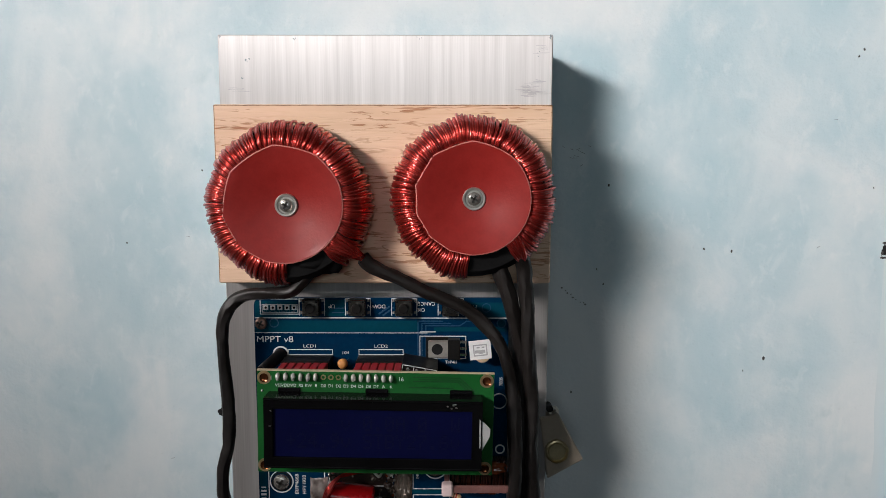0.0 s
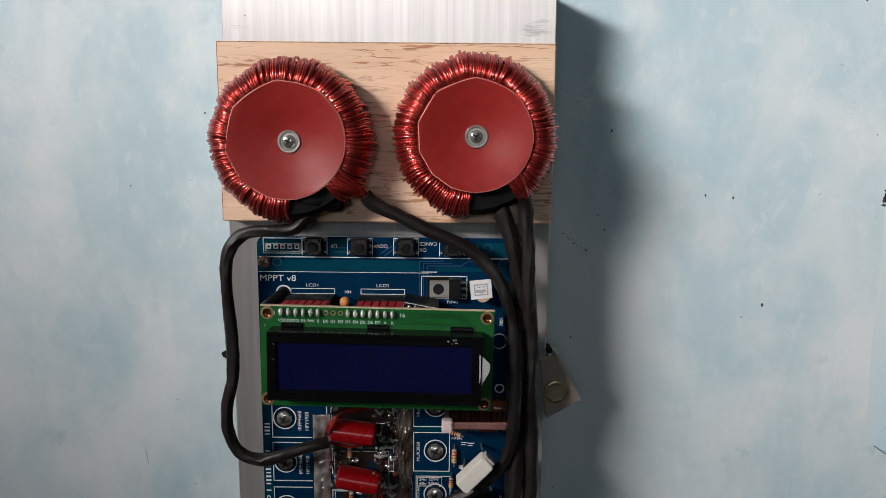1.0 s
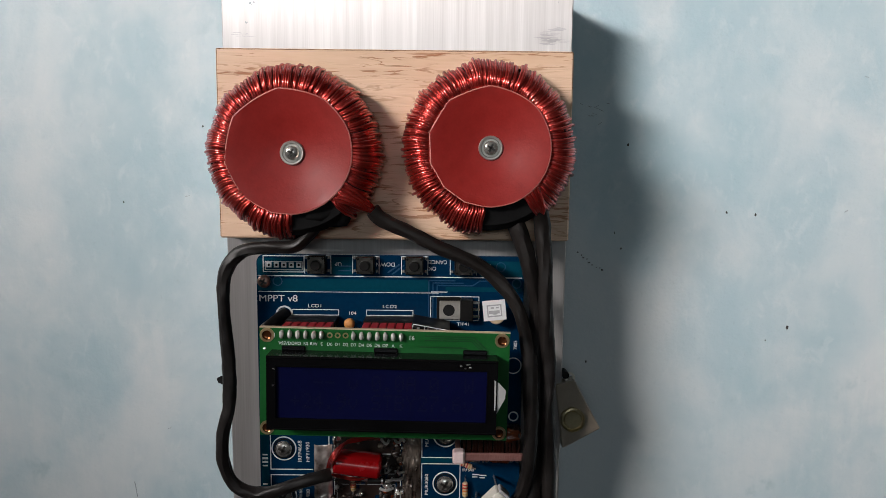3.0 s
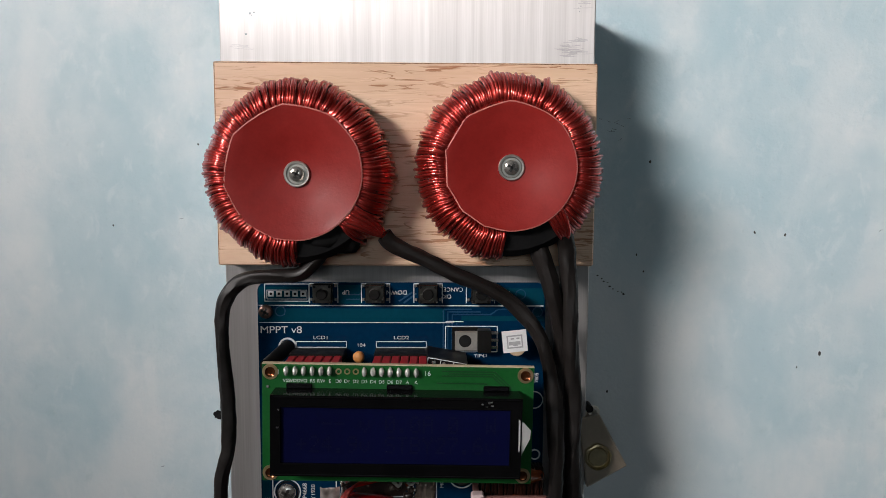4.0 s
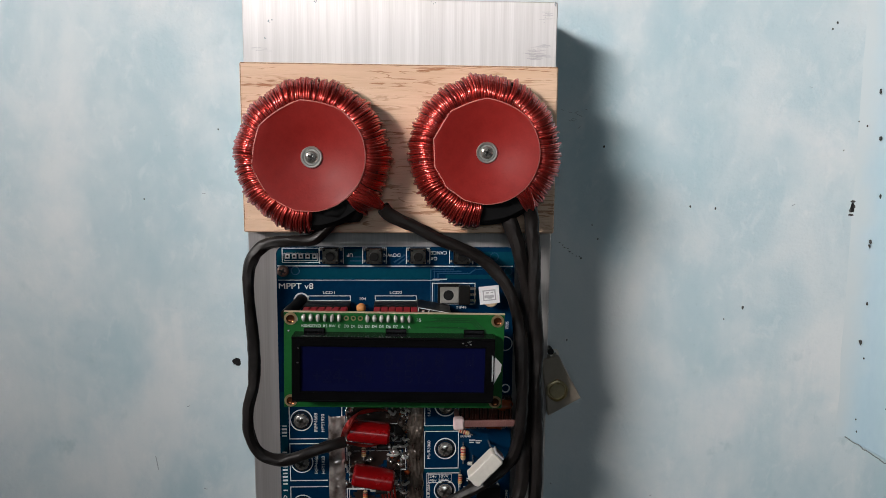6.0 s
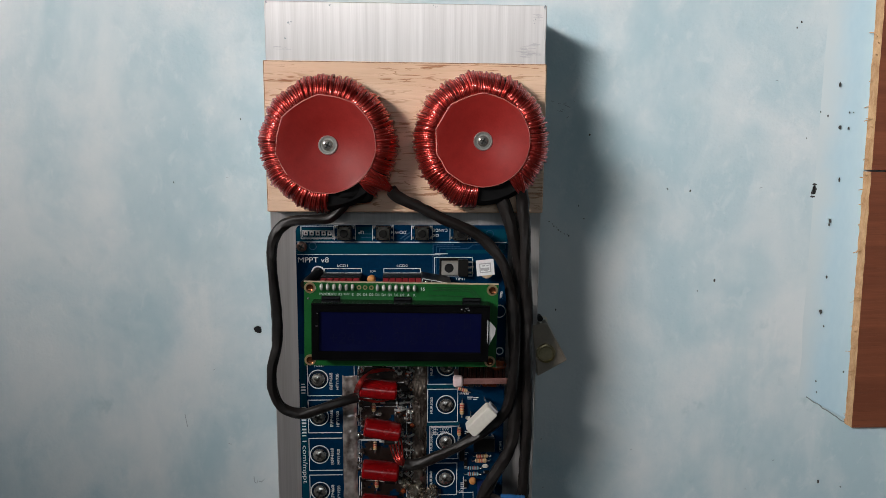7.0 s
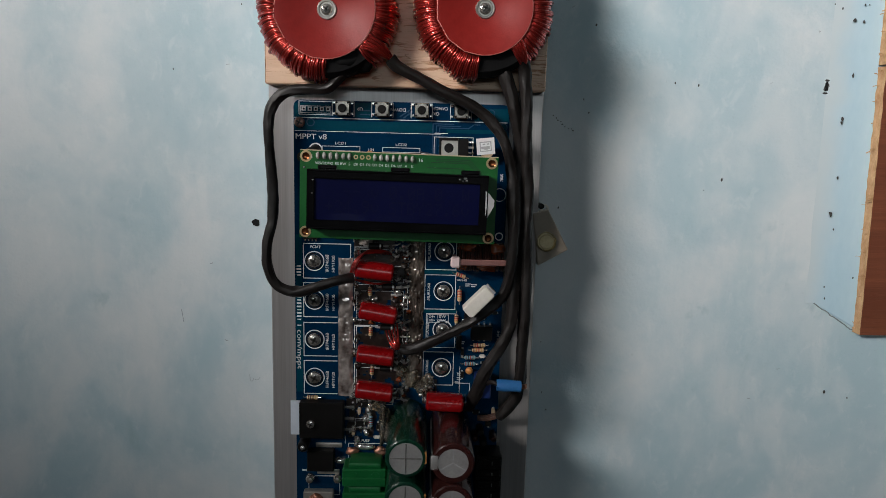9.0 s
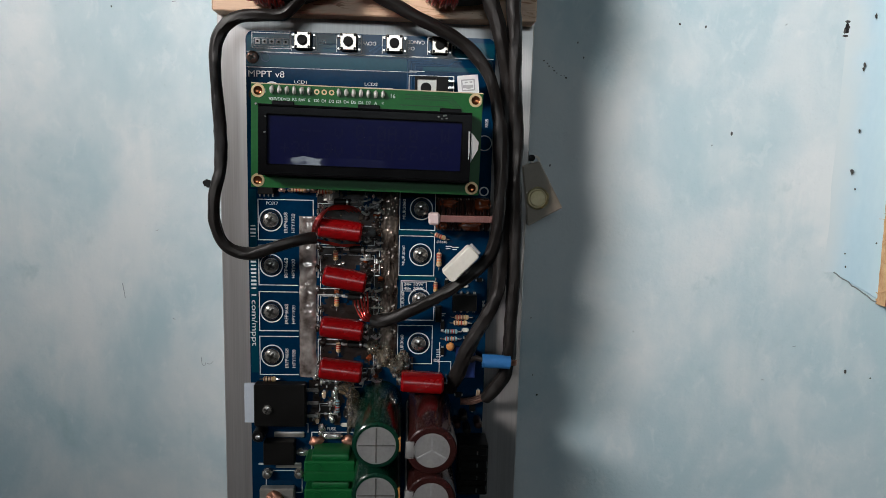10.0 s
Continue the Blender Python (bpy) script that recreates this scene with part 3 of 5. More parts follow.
def pit(x, z, r, tall=1.0, name="wall_hole", label="small dark drilled hole in the blue wall"):
    ob = thing(name, label, "hole", (x, wall_y(x), z))
    # no real bore: a dark disc paints the shade of the hole
    bm = lathe([(r * 0.98, 0.25), (r * 0.8, 0.1), (r * 0.5, 0.05), (0.01, 0.05)], seg=18)
    for v in bm.verts:
        v.co.z *= tall
        k = 1 + 0.45 * noise.noise(v.co * 0.9 + Vector((x, 0, z))) + 0.25 * noise.noise(v.co * 2.3)
        v.co.x, v.co.z = v.co.x * k, v.co.z * k
    part("bore_shade_disc", bm, HOLESHADE, ob)
    rim = lathe([(r * 0.9, 0.05), (r * 1.0, 0.16), (r * 1.12, 0.12), (r * 1.25, 0.0)], seg=18, closed=True)
    for v in rim.verts:
        v.co.z *= tall
        v.co.y *= 1 + 0.6 * noise.noise(v.co * 0.6)
    part("chipped_rim", rim, WALL, ob)
    return ob


pit(-74.5, -59, 1.9, label="small dark drilled hole in the blue wall beside the heatsink")
slot = pit(202.5, 14.8, 0.95, 2.6, label="slotted dark hole with a chipped rim in the blue wall")
# dark lumps carry the slot's painted shade out to a ragged outline
for x, z, a, b in ((0.3, 2.9, 1.3, 0.55), (-0.2, -3.0, 1.1, 0.6), (0.9, 1.0, 0.5, 1.4), (-0.8, -1.0, 0.45, 1.2)):
    part("ragged_slot_shade", blob((x, 0, z), (a, 0.4, b), seed=z, rough=0.8, sub=2), DIRT, slot)
for x, z, r in ((141.7, 14, 0.5), (91, 41, 0.5), (87, 6, 0.35), (-113.8, 15.8, 0.4), (-79.5, 47, 0.35), (218.4, -138, 0.9), (209.8, 65.8, 0.9), (202.3, 52.8, 0.45), (206, 51, 0.5), (215.6, 52.6, 0.4), (217.6, 52.7, 0.4), (211.8, 45.8, 1.1), (215.9, 45, 0.8), (196.6, 40.2, 0.3), (213.9, 20, 0.8), (211.3, 0, 0.8), (211.0, -2, 0.6), (212.4, -28.4, 0.7), (211, -46.3, 0.8), (213.2, -54, 0.4), (212.1, -83, 0.4), (212.9, -89, 0.5), (230.3, -141, 0.4), (225.7, -78, 0.5), (156.8, -31, 0.6), (148.6, -36.5, 0.4), (189.4, 94.7, 0.5), (187.5, 92, 0.4), (77.5, -47, 0.6), (130.5, 14.8, 0.5)):
    thing("wall_speck", "tiny dark speck of dirt on the blue wall", "speck", (x, wall_y(x) - (1.1 if x > 206 else 0.0), z), blob((0, -0.12, 0), (r * rng.uniform(0.6, 1.0), 0.35, r * rng.uniform(0.9, 1.6)), seed=x, rough=0.7, sub=1), DIRT, group="specks on the wall")
for k in range(20):
    x, z = rng.choice(((76, 55), (76, 52))) if k < 10 else (rng.uniform(-120, 200), rng.uniform(-150, 70))
    x, z = x + rng.gauss(0, 4), z + rng.gauss(0, 3)
    thing("wall_scratch", "short dark scratch in the paint of the wall", "scratch", (x, wall_y(x), z), tube([(-rng.uniform(0.4, 1.6), -0.05, rng.uniform(-0.6, 0.6)), (0, -0.12, 0), (rng.uniform(0.3, 1.2), -0.05, rng.uniform(-0.4, 0.5))], 0.1, 4), SCRATCH, group="scratches in the wall paint")

for x, z, way in ((-78.0, -141.2, ((-1.2, 1.8), (-0.9, -1.4), (0.2, -1.9), (0.8, -0.4))), (-75.4, -141.6, ((-1.2, -0.6), (0.2, -0.8), (1.6, 0.6))), (-113.7, -108.7, ((-0.5, 3.4), (0.0, 0.4), (0.5, -3.4)))):
    thing("wall_scratch", "longer grey scratch in the paint of the wall", "scratch", (x, wall_y(x), z), tube(spline([(u, -0.1, v) for u, v in way], 4), 0.15, 4), FAINT, group="scratches in the wall paint")
for k in range(9):
    x, z = 72.6 + 1.25 * k + rng.uniform(-0.4, 0.4), -2.2 - 0.9 * k + rng.uniform(-0.5, 0.5)
    r = rng.uniform(0.2, 0.4)
    thing("wall_speck", "tiny dark speck of dirt on the blue wall", "speck", (x, wall_y(x), z), blob((0, -0.1, 0), (r * 1.5, 0.3, r), seed=x, rough=0.7, sub=1), DIRT, group="specks on the wall")
for x, z, r in ((72.2, -116.6, 0.32), (76.6, -153.4, 0.45), (74.0, -143.8, 0.3), (89.8, -0.2, 0.35)):
    thing("wall_speck", "tiny dark speck of dirt on the blue wall", "speck", (x, wall_y(x), z), blob((0, -0.1, 0), (r, 0.3, r * 1.3), seed=x, rough=0.7, sub=1), DIRT, group="specks on the wall")

# ---- heatsink ----
sink = thing("heatsink", "long extruded aluminium heatsink mounted upright on the wall", "heatsink", (0, 6, 0))
part("base_plate", box(-58.5, 62.3, 0, 7, -250, 95.3, 0.35), ALU, sink, "brushed silver aluminium plate with scuffs")
fin = finish("fin", box(-0.8, 0.8, 6.9, 31.2, -250, 95.2, 0.2, seg=1), ALU)
for k in range(13):
    part("fin", fin, ALU, sink, loc=(-57.2 + k * 9.88, 0, 0))
rng = random.Random(5)
for x, z, s in ((-48, 87, 0.5), (-50, 80, 0.35), (-57.5, 94.3, 0.4), (61.0, 94.2, 0.6), (-31, 94, 0.45), (57, 88.5, 0.4), (14, 94.6, 0.4)):
    for k in range(3):
        c = (max(-57.9, min(61.7, x + rng.gauss(0, s))), 0.02, min(94.7, z + rng.gauss(0, s)))
        part("nick", blob(c, (rng.uniform(0.3, 0.8) * s, 0.06, rng.uniform(0.5, 1.0) * s), seed=k + x, rough=0.8, sub=1), SCRATCH, sink)
for x, z, w, h, n in ((54.5, 75.2, 3.6, 2.0, 70), (57.5, 78.6, 2.4, 0.9, 16), (-50, 75.6, 4.0, 0.8, 14), (58.5, 90, 1.6, 2.4, 14)):
    bm = bmesh.new()
    for k in range(n):
        cx, cz, e = x + rng.gauss(0, w * 0.5), z + rng.gauss(0, h * 0.6), rng.uniform(0.3, 1.9)
        box(max(-58, cx - e), min(61.8, cx + e), -0.012 - 0.0004 * k, 0.1, cz, cz + rng.uniform(0.05, 0.22), 0, bm)
    part("smudge", bm, SMUDGE, sink, "grey rubbed smudge")

# acrylic bracket on the heatsink's side
bracket = thing("mounting_bracket", "smoky translucent plate bolted to the heatsink's edge", "bracket", (66.2, 4.5, -59.4), turn=0)
bm = bmesh.new()
quad = [(0.4, 14.6), (10.4, -3.7), (-3.2, -11.4), (-6.5, 12.6)]
a, b = [bm.verts.new((x, 0, z)) for x, z in quad], [bm.verts.new((x, 5.5, z)) for x, z in quad]
bm.faces.new(a), bm.faces.new(b[::-1])
for k in range(4):
    bm.faces.new((a[k], b[k], b[(k + 1) % 4], a[(k + 1) % 4]))
bmesh.ops.bevel(bm, geom=bm.edges[:], offset=0.4, segments=1, affect="EDGES")
part("plate", bm, ACRYL, bracket)
collar = lathe([(4.3, 0), (4.5, 0.9), (4.35, 1.7), (3.9, 1.9), (3.6, 0.7)], c=(0, 0, 0), seg=42)
for v in collar.verts:
    k = 1 + 0.06 * noise.noise(Vector((v.co.x * 0.5, 3, v.co.z * 0.5))) + 0.035 * abs(math.sin(3 * math.atan2(v.co.z, v.co.x)))
    v.co.x, v.co.z = v.co.x * k, v.co.z * k
part("collar", collar, BRASS, bracket, "tarnished brass six-sided collar")
part("bolt_end", lathe([(3.3, 0), (3.3, 0.9), (3.0, 1.2), (0.01, 1.2)]), BRASS, bracket, "brass bolt end")
bolt = thing("side_bolt", "small bolt with a white washer on the heatsink's edge", "bolt", (63.6, 9, -43.6))
part("shank", lathe([(1.3, -2), (1.3, 3), (0.01, 3.2)]), BLACK, bolt)
part("washer", lathe([(0.9, 0), (2.0, 0), (1.9, 0.9), (1.0, 0.8)], c=(1.6, -2, -1), closed=True), WHITE, bolt, "white plastic washer")

# ---- pine board with the two chokes ----
board = thing("pine_board", "pale pine board with dark pores screwed across the heatsink", "wooden board", (2.2, 6, 38), box(-59.9, 59.0, -10, 0, -31.5, 31.7, 0.5), PINE)


rng = random.Random(31)
for x0, z0, x1, z1 in ((-59.6, 31.3, 58.6, 31.3), (-59.5, -31.0, -59.5, 31.2)):
    n = 60
    part("dark_arris", tube([(x0 + (x1 - x0) * k / n, -9.85 + 0.06 * rng.random(), z0 + (z1 - z0) * k / n + 0.08 * rng.random()) for k in range(n + 1)], 0.22, 5), ARRIS, board, "thin dark line along the edge")


def choke(name, cx, cz, gap0, gap1, tilt, seed, wide):
    """A toroid choke: wound ring, fibre disc, washer and screw. gap0..gap1: degrees without winding."""
    rng = random.Random(seed)
    ob = thing(name, "large toroidal choke wound with red enamelled copper wire", "choke", (cx, -4, cz), group="chokes on the pine board")
    part("core", lathe([(17, 0.2), (25.5, 0.2), (26.5, 2), (26.5, 11), (24.5, 13.4), (18.5, 14), (17, 13)], closed=True, seg=48), CORE, ob, "black taped toroid core")
    # plain dark ring added behind the turns to cover the core in the gaps
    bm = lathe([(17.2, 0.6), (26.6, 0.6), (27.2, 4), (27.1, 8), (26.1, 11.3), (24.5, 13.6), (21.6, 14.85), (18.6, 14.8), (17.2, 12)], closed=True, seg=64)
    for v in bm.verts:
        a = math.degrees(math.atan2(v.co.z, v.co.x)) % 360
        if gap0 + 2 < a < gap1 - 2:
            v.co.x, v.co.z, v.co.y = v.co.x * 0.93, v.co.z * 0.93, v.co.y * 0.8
    part("winding_backing", bm, UNDER, ob, "dark copper-coloured ring behind the turns")
    shapes = []
    for v in range(8):
        out = 27.5 + rng.uniform(-0.5, 0.9)
        top = 14.95 + rng.uniform(-0.4, 0.4)
        lean = rng.uniform(-0.14, 0.14)
        prof = [(17.5, 1.0), (17.2, 8), (18.0, top - 0.6), (20.0, top + 0.3), (22.4, top), (25.0, top - 1.8), (26.8, top - 4.2), (out - 0.3, 8.0), (out, 4.5), (out - 0.8, 1.6), (24, 0.6)]
        pts = [(r, -h, lean * (h - 7) / 8 + 0.25 * math.sin(r)) for r, h in prof]
        shapes.append(finish("wire_turn", tube(pts, 0.50, 8, closed=True), WIRE, 80))
    n = 168
    for k in range(n):
        a = gap1 + (360 - (gap1 - gap0)) * (k + 0.5 + rng.uniform(-0.22, 0.22)) / n
        w = part("wire_turn", shapes[rng.randrange(8)], WIRE, ob)
        s = 1.005 + rng.uniform(-0.012, 0.02) + 0.010 * math.sin(k * 0.33)
        w.matrix_basis = pose(0, 0, 0, 0, -a, 0) @ Matrix.Scale(s, 4) @ pose(0, 0, 0, 1.5 * math.sin(k * 0.21 + seed), rng.uniform(-0.3, 0.3), rng.uniform(-0.45, 0.45))
    # dished, slightly faceted disc
    bm = bmesh.new()
    seg, rings = 110, []
    for r, h in ((0.01, 12.4), (4, 12.5), (10, 14.1), (16, 15.75), (18.4, 16.35), (18.9, 16.45), (18.8, 15.6), (10, 12.8), (0.01, 11.3)):
        ring = []
        for k in range(seg):
            t = 2 * math.pi * k / seg
            step = 2 * math.pi / 11
            facet = (1 / math.cos(((t + 0.35 * math.sin(t + seed) + seed) % step) - step / 2)) ** (0.55 - 0.55 * math.cos(t + 0.6))
            lip = 1.0 if r < 18.8 else (0.993 * facet + 0.014 * math.sin(2 * t + seed))
            ring.append(bm.verts.new((wide * r * lip * math.cos(t), -h - (0.5 * math.sin(t + tilt) if r > 8 else 0), wide * r * lip * math.sin(t))))
        rings.append(ring)
    for p, q in zip(rings, rings[1:]):
        for k in range(seg):
            bm.faces.new((p[k], p[(k + 1) % seg], q[(k + 1) % seg], q[k]))
    disc = part("disc", bm, DISC, ob, "brick-red dished fibre disc", 50)
    bm = bmesh.new()
    rings = []
    for r, h in ((18.85, 16.46), (19.25, 16.3), (19.2, 15.6), (18.75, 15.55)):
        ring = []
        for k in range(seg):
            t = 2 * math.pi * k / seg
            facet = (1 / math.cos(((t + 0.35 * math.sin(t + seed) + seed) % step) - step / 2)) ** (0.55 - 0.55 * math.cos(t + 0.6))
            lip = 0.993 * facet + 0.014 * math.sin(2 * t + seed)
            ring.append(bm.verts.new((wide * r * lip * math.cos(t), -h - 0.5 * math.sin(t + tilt), wide * r * lip * math.sin(t))))
        rings.append(ring)
    for p, q in zip(rings, rings[1:]):
        for k in range(seg):
            bm.faces.new((p[k], p[(k + 1) % seg], q[(k + 1) % seg], q[k]))
    part("cut_edge", bm, CUTEDGE, disc, "paler pink cut edge")
    screw_head(ob, (0.3, -12.4, 0.0), 2.25, washer=3.9)
    return ob


choke("choke", -30.2, 35.1, 270, 312, 0.4, 1, 1.03)
choke("choke", 32.9, 37.3, 266, 306, 2.0, 2, 0.985)

# ---- circuit board ----
pcb = thing("circuit_board", "dark blue printed circuit board with white lettering", "circuit board", (0, 0, 0))
bm = bmesh.new()
outline = [(-46.6, -236.0), (46.8, -236.0)]
for cx, a0 in ((43.8, 0), (-43.6, 90)):
    outline += [(cx + 3.0 * math.cos(radians(a0 + 15 * k)), -2.4 + 3.0 * math.sin(radians(a0 + 15 * k))) for k in range(7)]
front, rear = [bm.verts.new((x, 0, z)) for x, z in outline], [bm.verts.new((x, 1.6, z)) for x, z in outline]
bm.faces.new(front), bm.faces.new(rear[::-1])
for k in range(len(outline)):
    bm.faces.new((front[k], rear[k], rear[(k + 1) % len(outline)], front[(k + 1) % len(outline)]))
part("substrate", bm, PCB, pcb, "glossy blue solder-mask board")
for x0, x1, z0, z1 in ((-46.2, -30.6, -6.7, -0.9), (31.5, 46.4, -6.7, -1.2), (-46.2, 14.0, -12.3, -8.0), (-20.6, -13.0, -6.4, -0.2), (-46.2, -43.4, -131.0, -58.0), (19.5, 46.4, -12.0, -10.4), (11.0, 26.4, -74.6, -72.8), (11.0, 26.4, -92.6, -90.8)):
    part("copper_pour", box(x0, x1, -0.05, 0.02, z0, z1), POUR, pcb, "teal copper area under the mask", 0)
for x, z in ((-44, -9), (44, -9), (-44, -228), (44, -228)):
    part("spacer", lathe([(2.4, -6.05), (2.4, -1.5)], c=(x, 0, z), seg=16), STEEL, pcb)


def pw(text, x, z, size, **more):
    part("printed_word", words(text, x, z, size, **more), SILK, pcb)


def pl(rects, name="printed_frame"):
    part(name, lines(rects), SILK, pcb)


for r in ((-46, -7, 46, -7, 0.35), (-46, -12.6, 17, -12.6, 0.2), (14.5, -12.2, 20, -12.2, 0.3)):
    pl([r], "printed_line")
pl(frame_lines(-44.2, -30, -5.6, 0)), pl(frame_lines(-43.5, -30.6, -4.9, -2.0, 0.2))
for x0 in (-34.3, -8.2):
    pl([(x0, -20.8, x0, -18.9, 0.25), (x0, -18.9, x0 + 16.3, -18.9, 0.25), (x0 + 16.3, -18.9, x0 + 16.3, -20.8, 0.25), (x0 + 16.3, -20.8, x0, -20.8, 0.25)])
pl(frame_lines(14.3, 31.2, -22.2, -13.8))
pw("MPPT v8", -46, -15.1, 3.3, wide=1.15)
pw("LCD1", -28.8, -17.6, 1.6, wide=1.3), pw("LCD2", -2.6, -17.6, 1.6, wide=1.3)
pw("104", -13.2, -20.1, 1.6, align="CENTER", wide=1.2), pw("TIP41", 23.6, -23.6, 1.6, wide=1.2)
pw("UP", -16.8, -2.6, 2.0, turn=180), pw("DOWN", 1.8, -2.6, 2.0, turn=180)
pw("OK/", 16.2, -3.9, 1.9, turn=180), pw("CANCEL", 20.0, -1.6, 1.9, turn=180), pw("MENU", 35.2, -2.8, 1.9, turn=180)
for x in (-42.2, -39.6, -37.0, -34.4, -31.8):
    bm = box(x - 0.9, x + 0.9, -0.12, 0.1, -4.1, -2.3)
    p = part("pad", bm, SILK, pcb)
    part("pad_hole", lathe([(0.45, 0.1), (0.45, 0.2), (0.01, 0.2)], c=(x, 0, -3.2), seg=12), HOLESHADE, p)
for x, z in ((-39.3, -8.9), (38.7, -3.2), (44.3, -9)):
    part("hole_ring", ring_print((x, z), 1.55, 0.35), TRACE, pcb)
    part("drilled_hole", lathe([(1.4, 0.0), (1.4, 0.13), (0.01, 0.13)], c=(x, 0, z), seg=20), POUR, pcb)
bm = bmesh.new()
for k in range(4):
    u = 13.6 + 1.45 * k
    lines([(u, -22.0, u, -8.2 - 0.85 * k, 0.42), (u, -8.2 - 0.85 * k, u + 9.0 + 1.5 * k, -8.2 - 0.85 * k, 0.42)] if k < 3 else [(u, -22.0, u, -12.6, 0.42)], y=-0.10 - 0.004 * k, bm=bm)
lines([(29.0, -9.9, 31.4, -8.2, 0.42), (31.4, -8.2, 34.0, -8.2, 0.42), (-17.8, -3.4, -13.4, -3.4, 0.42), (-17.8, -5.0, -13.4, -5.0, 0.42), (-0.6, -5.4, 3.2, -2.8, 0.55), (0.9, -6.0, 4.6, -3.2, 0.55), (13.0, -5.0, 15.4, -3.2, 0.42)], y=-0.09, bm=bm)
part("copper_track", bm, TRACE, pcb, "raised tracks under blue mask")
screw_head(pcb, (-44, -0.02, -9), 2.3, "worn pan-head screw with brown stains", material=TINNED)

# transistor mounting holes with their printed frames
for k, z in enumerate((-69.8, -87.6, -106.0, -124.0)):
    x1 = -21.8 if k == 0 else -27.8
    pl([(-42.8, z - 7.8, -42.8, z + 7.9, 0.32), (-42.8, z + 7.9, x1, z + 7.9, 0.32), (-42.8, z - 7.8, -27.8, z - 7.8, 0.32)] + ([(x1, z + 7.9, x1, z + 1.5, 0.32)] if k == 0 else []))
    pw("IRFP4668", -32.2, z - 5.0, 2.0, turn=-90, wide=1.05), pw("HFY1920", -29.4, z - 5.0, 1.9, turn=-90, wide=1.05)
for k, z in enumerate((-64.2, -82.4, -100.4, -118.4)):
    if k == 2:
        pl(frame_lines(12.6, 25.8, z - 8.4, z + 7.5))
        pl(frame_lines(13.2, 22.6, z + 3.4, z + 7.0, 0.2))
        pw("24v 10W", 13.6, z + 6.1, 1.75, wide=1.2), pw("48v 20W", 13.6, z + 4.4, 1.75, wide=1.2)
    else:
        pl(frame_lines(11.6, 25.4, z - 8.4, z + 7.4))
    pw("MUR3060", 13.4, z - 4.4, 1.7, turn=-90, wide=1.15)
pw("PC817", -39.8, -63.4, 1.7), pw("105J", 25.6, -125.4, 1.6), pw("UC3845", 45.6, -105.5, 1.5, turn=-90)
pw("40A FUSE", -20, -154.6, 1.8), pl([(-19, -134.4, -11, -134.4, 0.3)], "printed_line"), pl(frame_lines(-19.4, -12.0, -148.0, -143.8, 0.2)), pl(frame_lines(-6.4, -2.2, -136.8, -132.6, 0.2)), pl([(-43.6, -169.6, -40.0, -169.6, 0.8)], "printed_bar"), pl([(-37.4, -151.2, -32.8, -151.2, 0.9)], "printed_bar"), pw("105J", -8, -65.5, 1.5), pw("IRF640", 26.2, -77.2, 1.5)
# web address along the edge, as bars
for a, b in ((-71.5, -77), (-82.5, -97.5), (-99, -100)):
    n = max(1, round(abs(a - b) / 1.55))
    for k in range(n):
        z = a + (b - a) * (k + 0.5) / n
        pl([(-45.5, z, -44.2, z, 0.75 if k % 3 else 0.5)], "printed_bar")
pw("com/mppt", -44.8, -101.4, 3.0, turn=90, wide=1.5)
for x, z in ((28.0, -69.4), (30, -78.9), (32.6, -79.2), (29, -95.5), (27.8, -99), (28.2, -106), (27.4, -121), (27.4, -123)):
    pl([(x, z, x + 2.2, z, 0.35), (x, z - 0.9, x + 1.6, z - 0.9, 0.3)])
pl([(26.8, -125.8, 33.2, -125.8, 0.25), (33.2, -125.8, 33.2, -130, 0.25), (28.5, -118, 28.5, -131, 0.25)])
pl(frame_lines(-22.5, -4, -176, -156)), pl([(-43, -152.4, -24, -152.4, 0.25), (-24, -152.4, -24, -156, 0.25)])
pl(frame_lines(-41, -26.5, -182, -172.5))
pl(frame_lines(-20, 2, -79, -64, 0.2)), pl(frame_lines(-19, 2, -96.5, -83, 0.2)), pl(frame_lines(-19, 2, -116, -99.5, 0.2)), pl(frame_lines(-19, 2, -134, -119, 0.2))
for x, z in [(-38, v) for v in (-69.8, -87.6, -106.0, -124.0)] + [(20, v) for v in (-64.2, -82.4, -100.4, -118.4)]:
    part("hole_ring", ring_print((x, z), 4.3, 0.4), SILK, pcb)
    # black ring stands in for the shade in the hole round each screw
    part("hole_shade_ring", lathe([(3.3, 0), (3.7, 0.1), (3.7, 0.25), (3.3, 0.25)], c=(x, 0, z), closed=True), BLACK, pcb)
    screw_head(pcb, (x, -0.1, z), 3.0, "zinc pan-head screw")

# solder-flooded bus tracks
rng = random.Random(21)


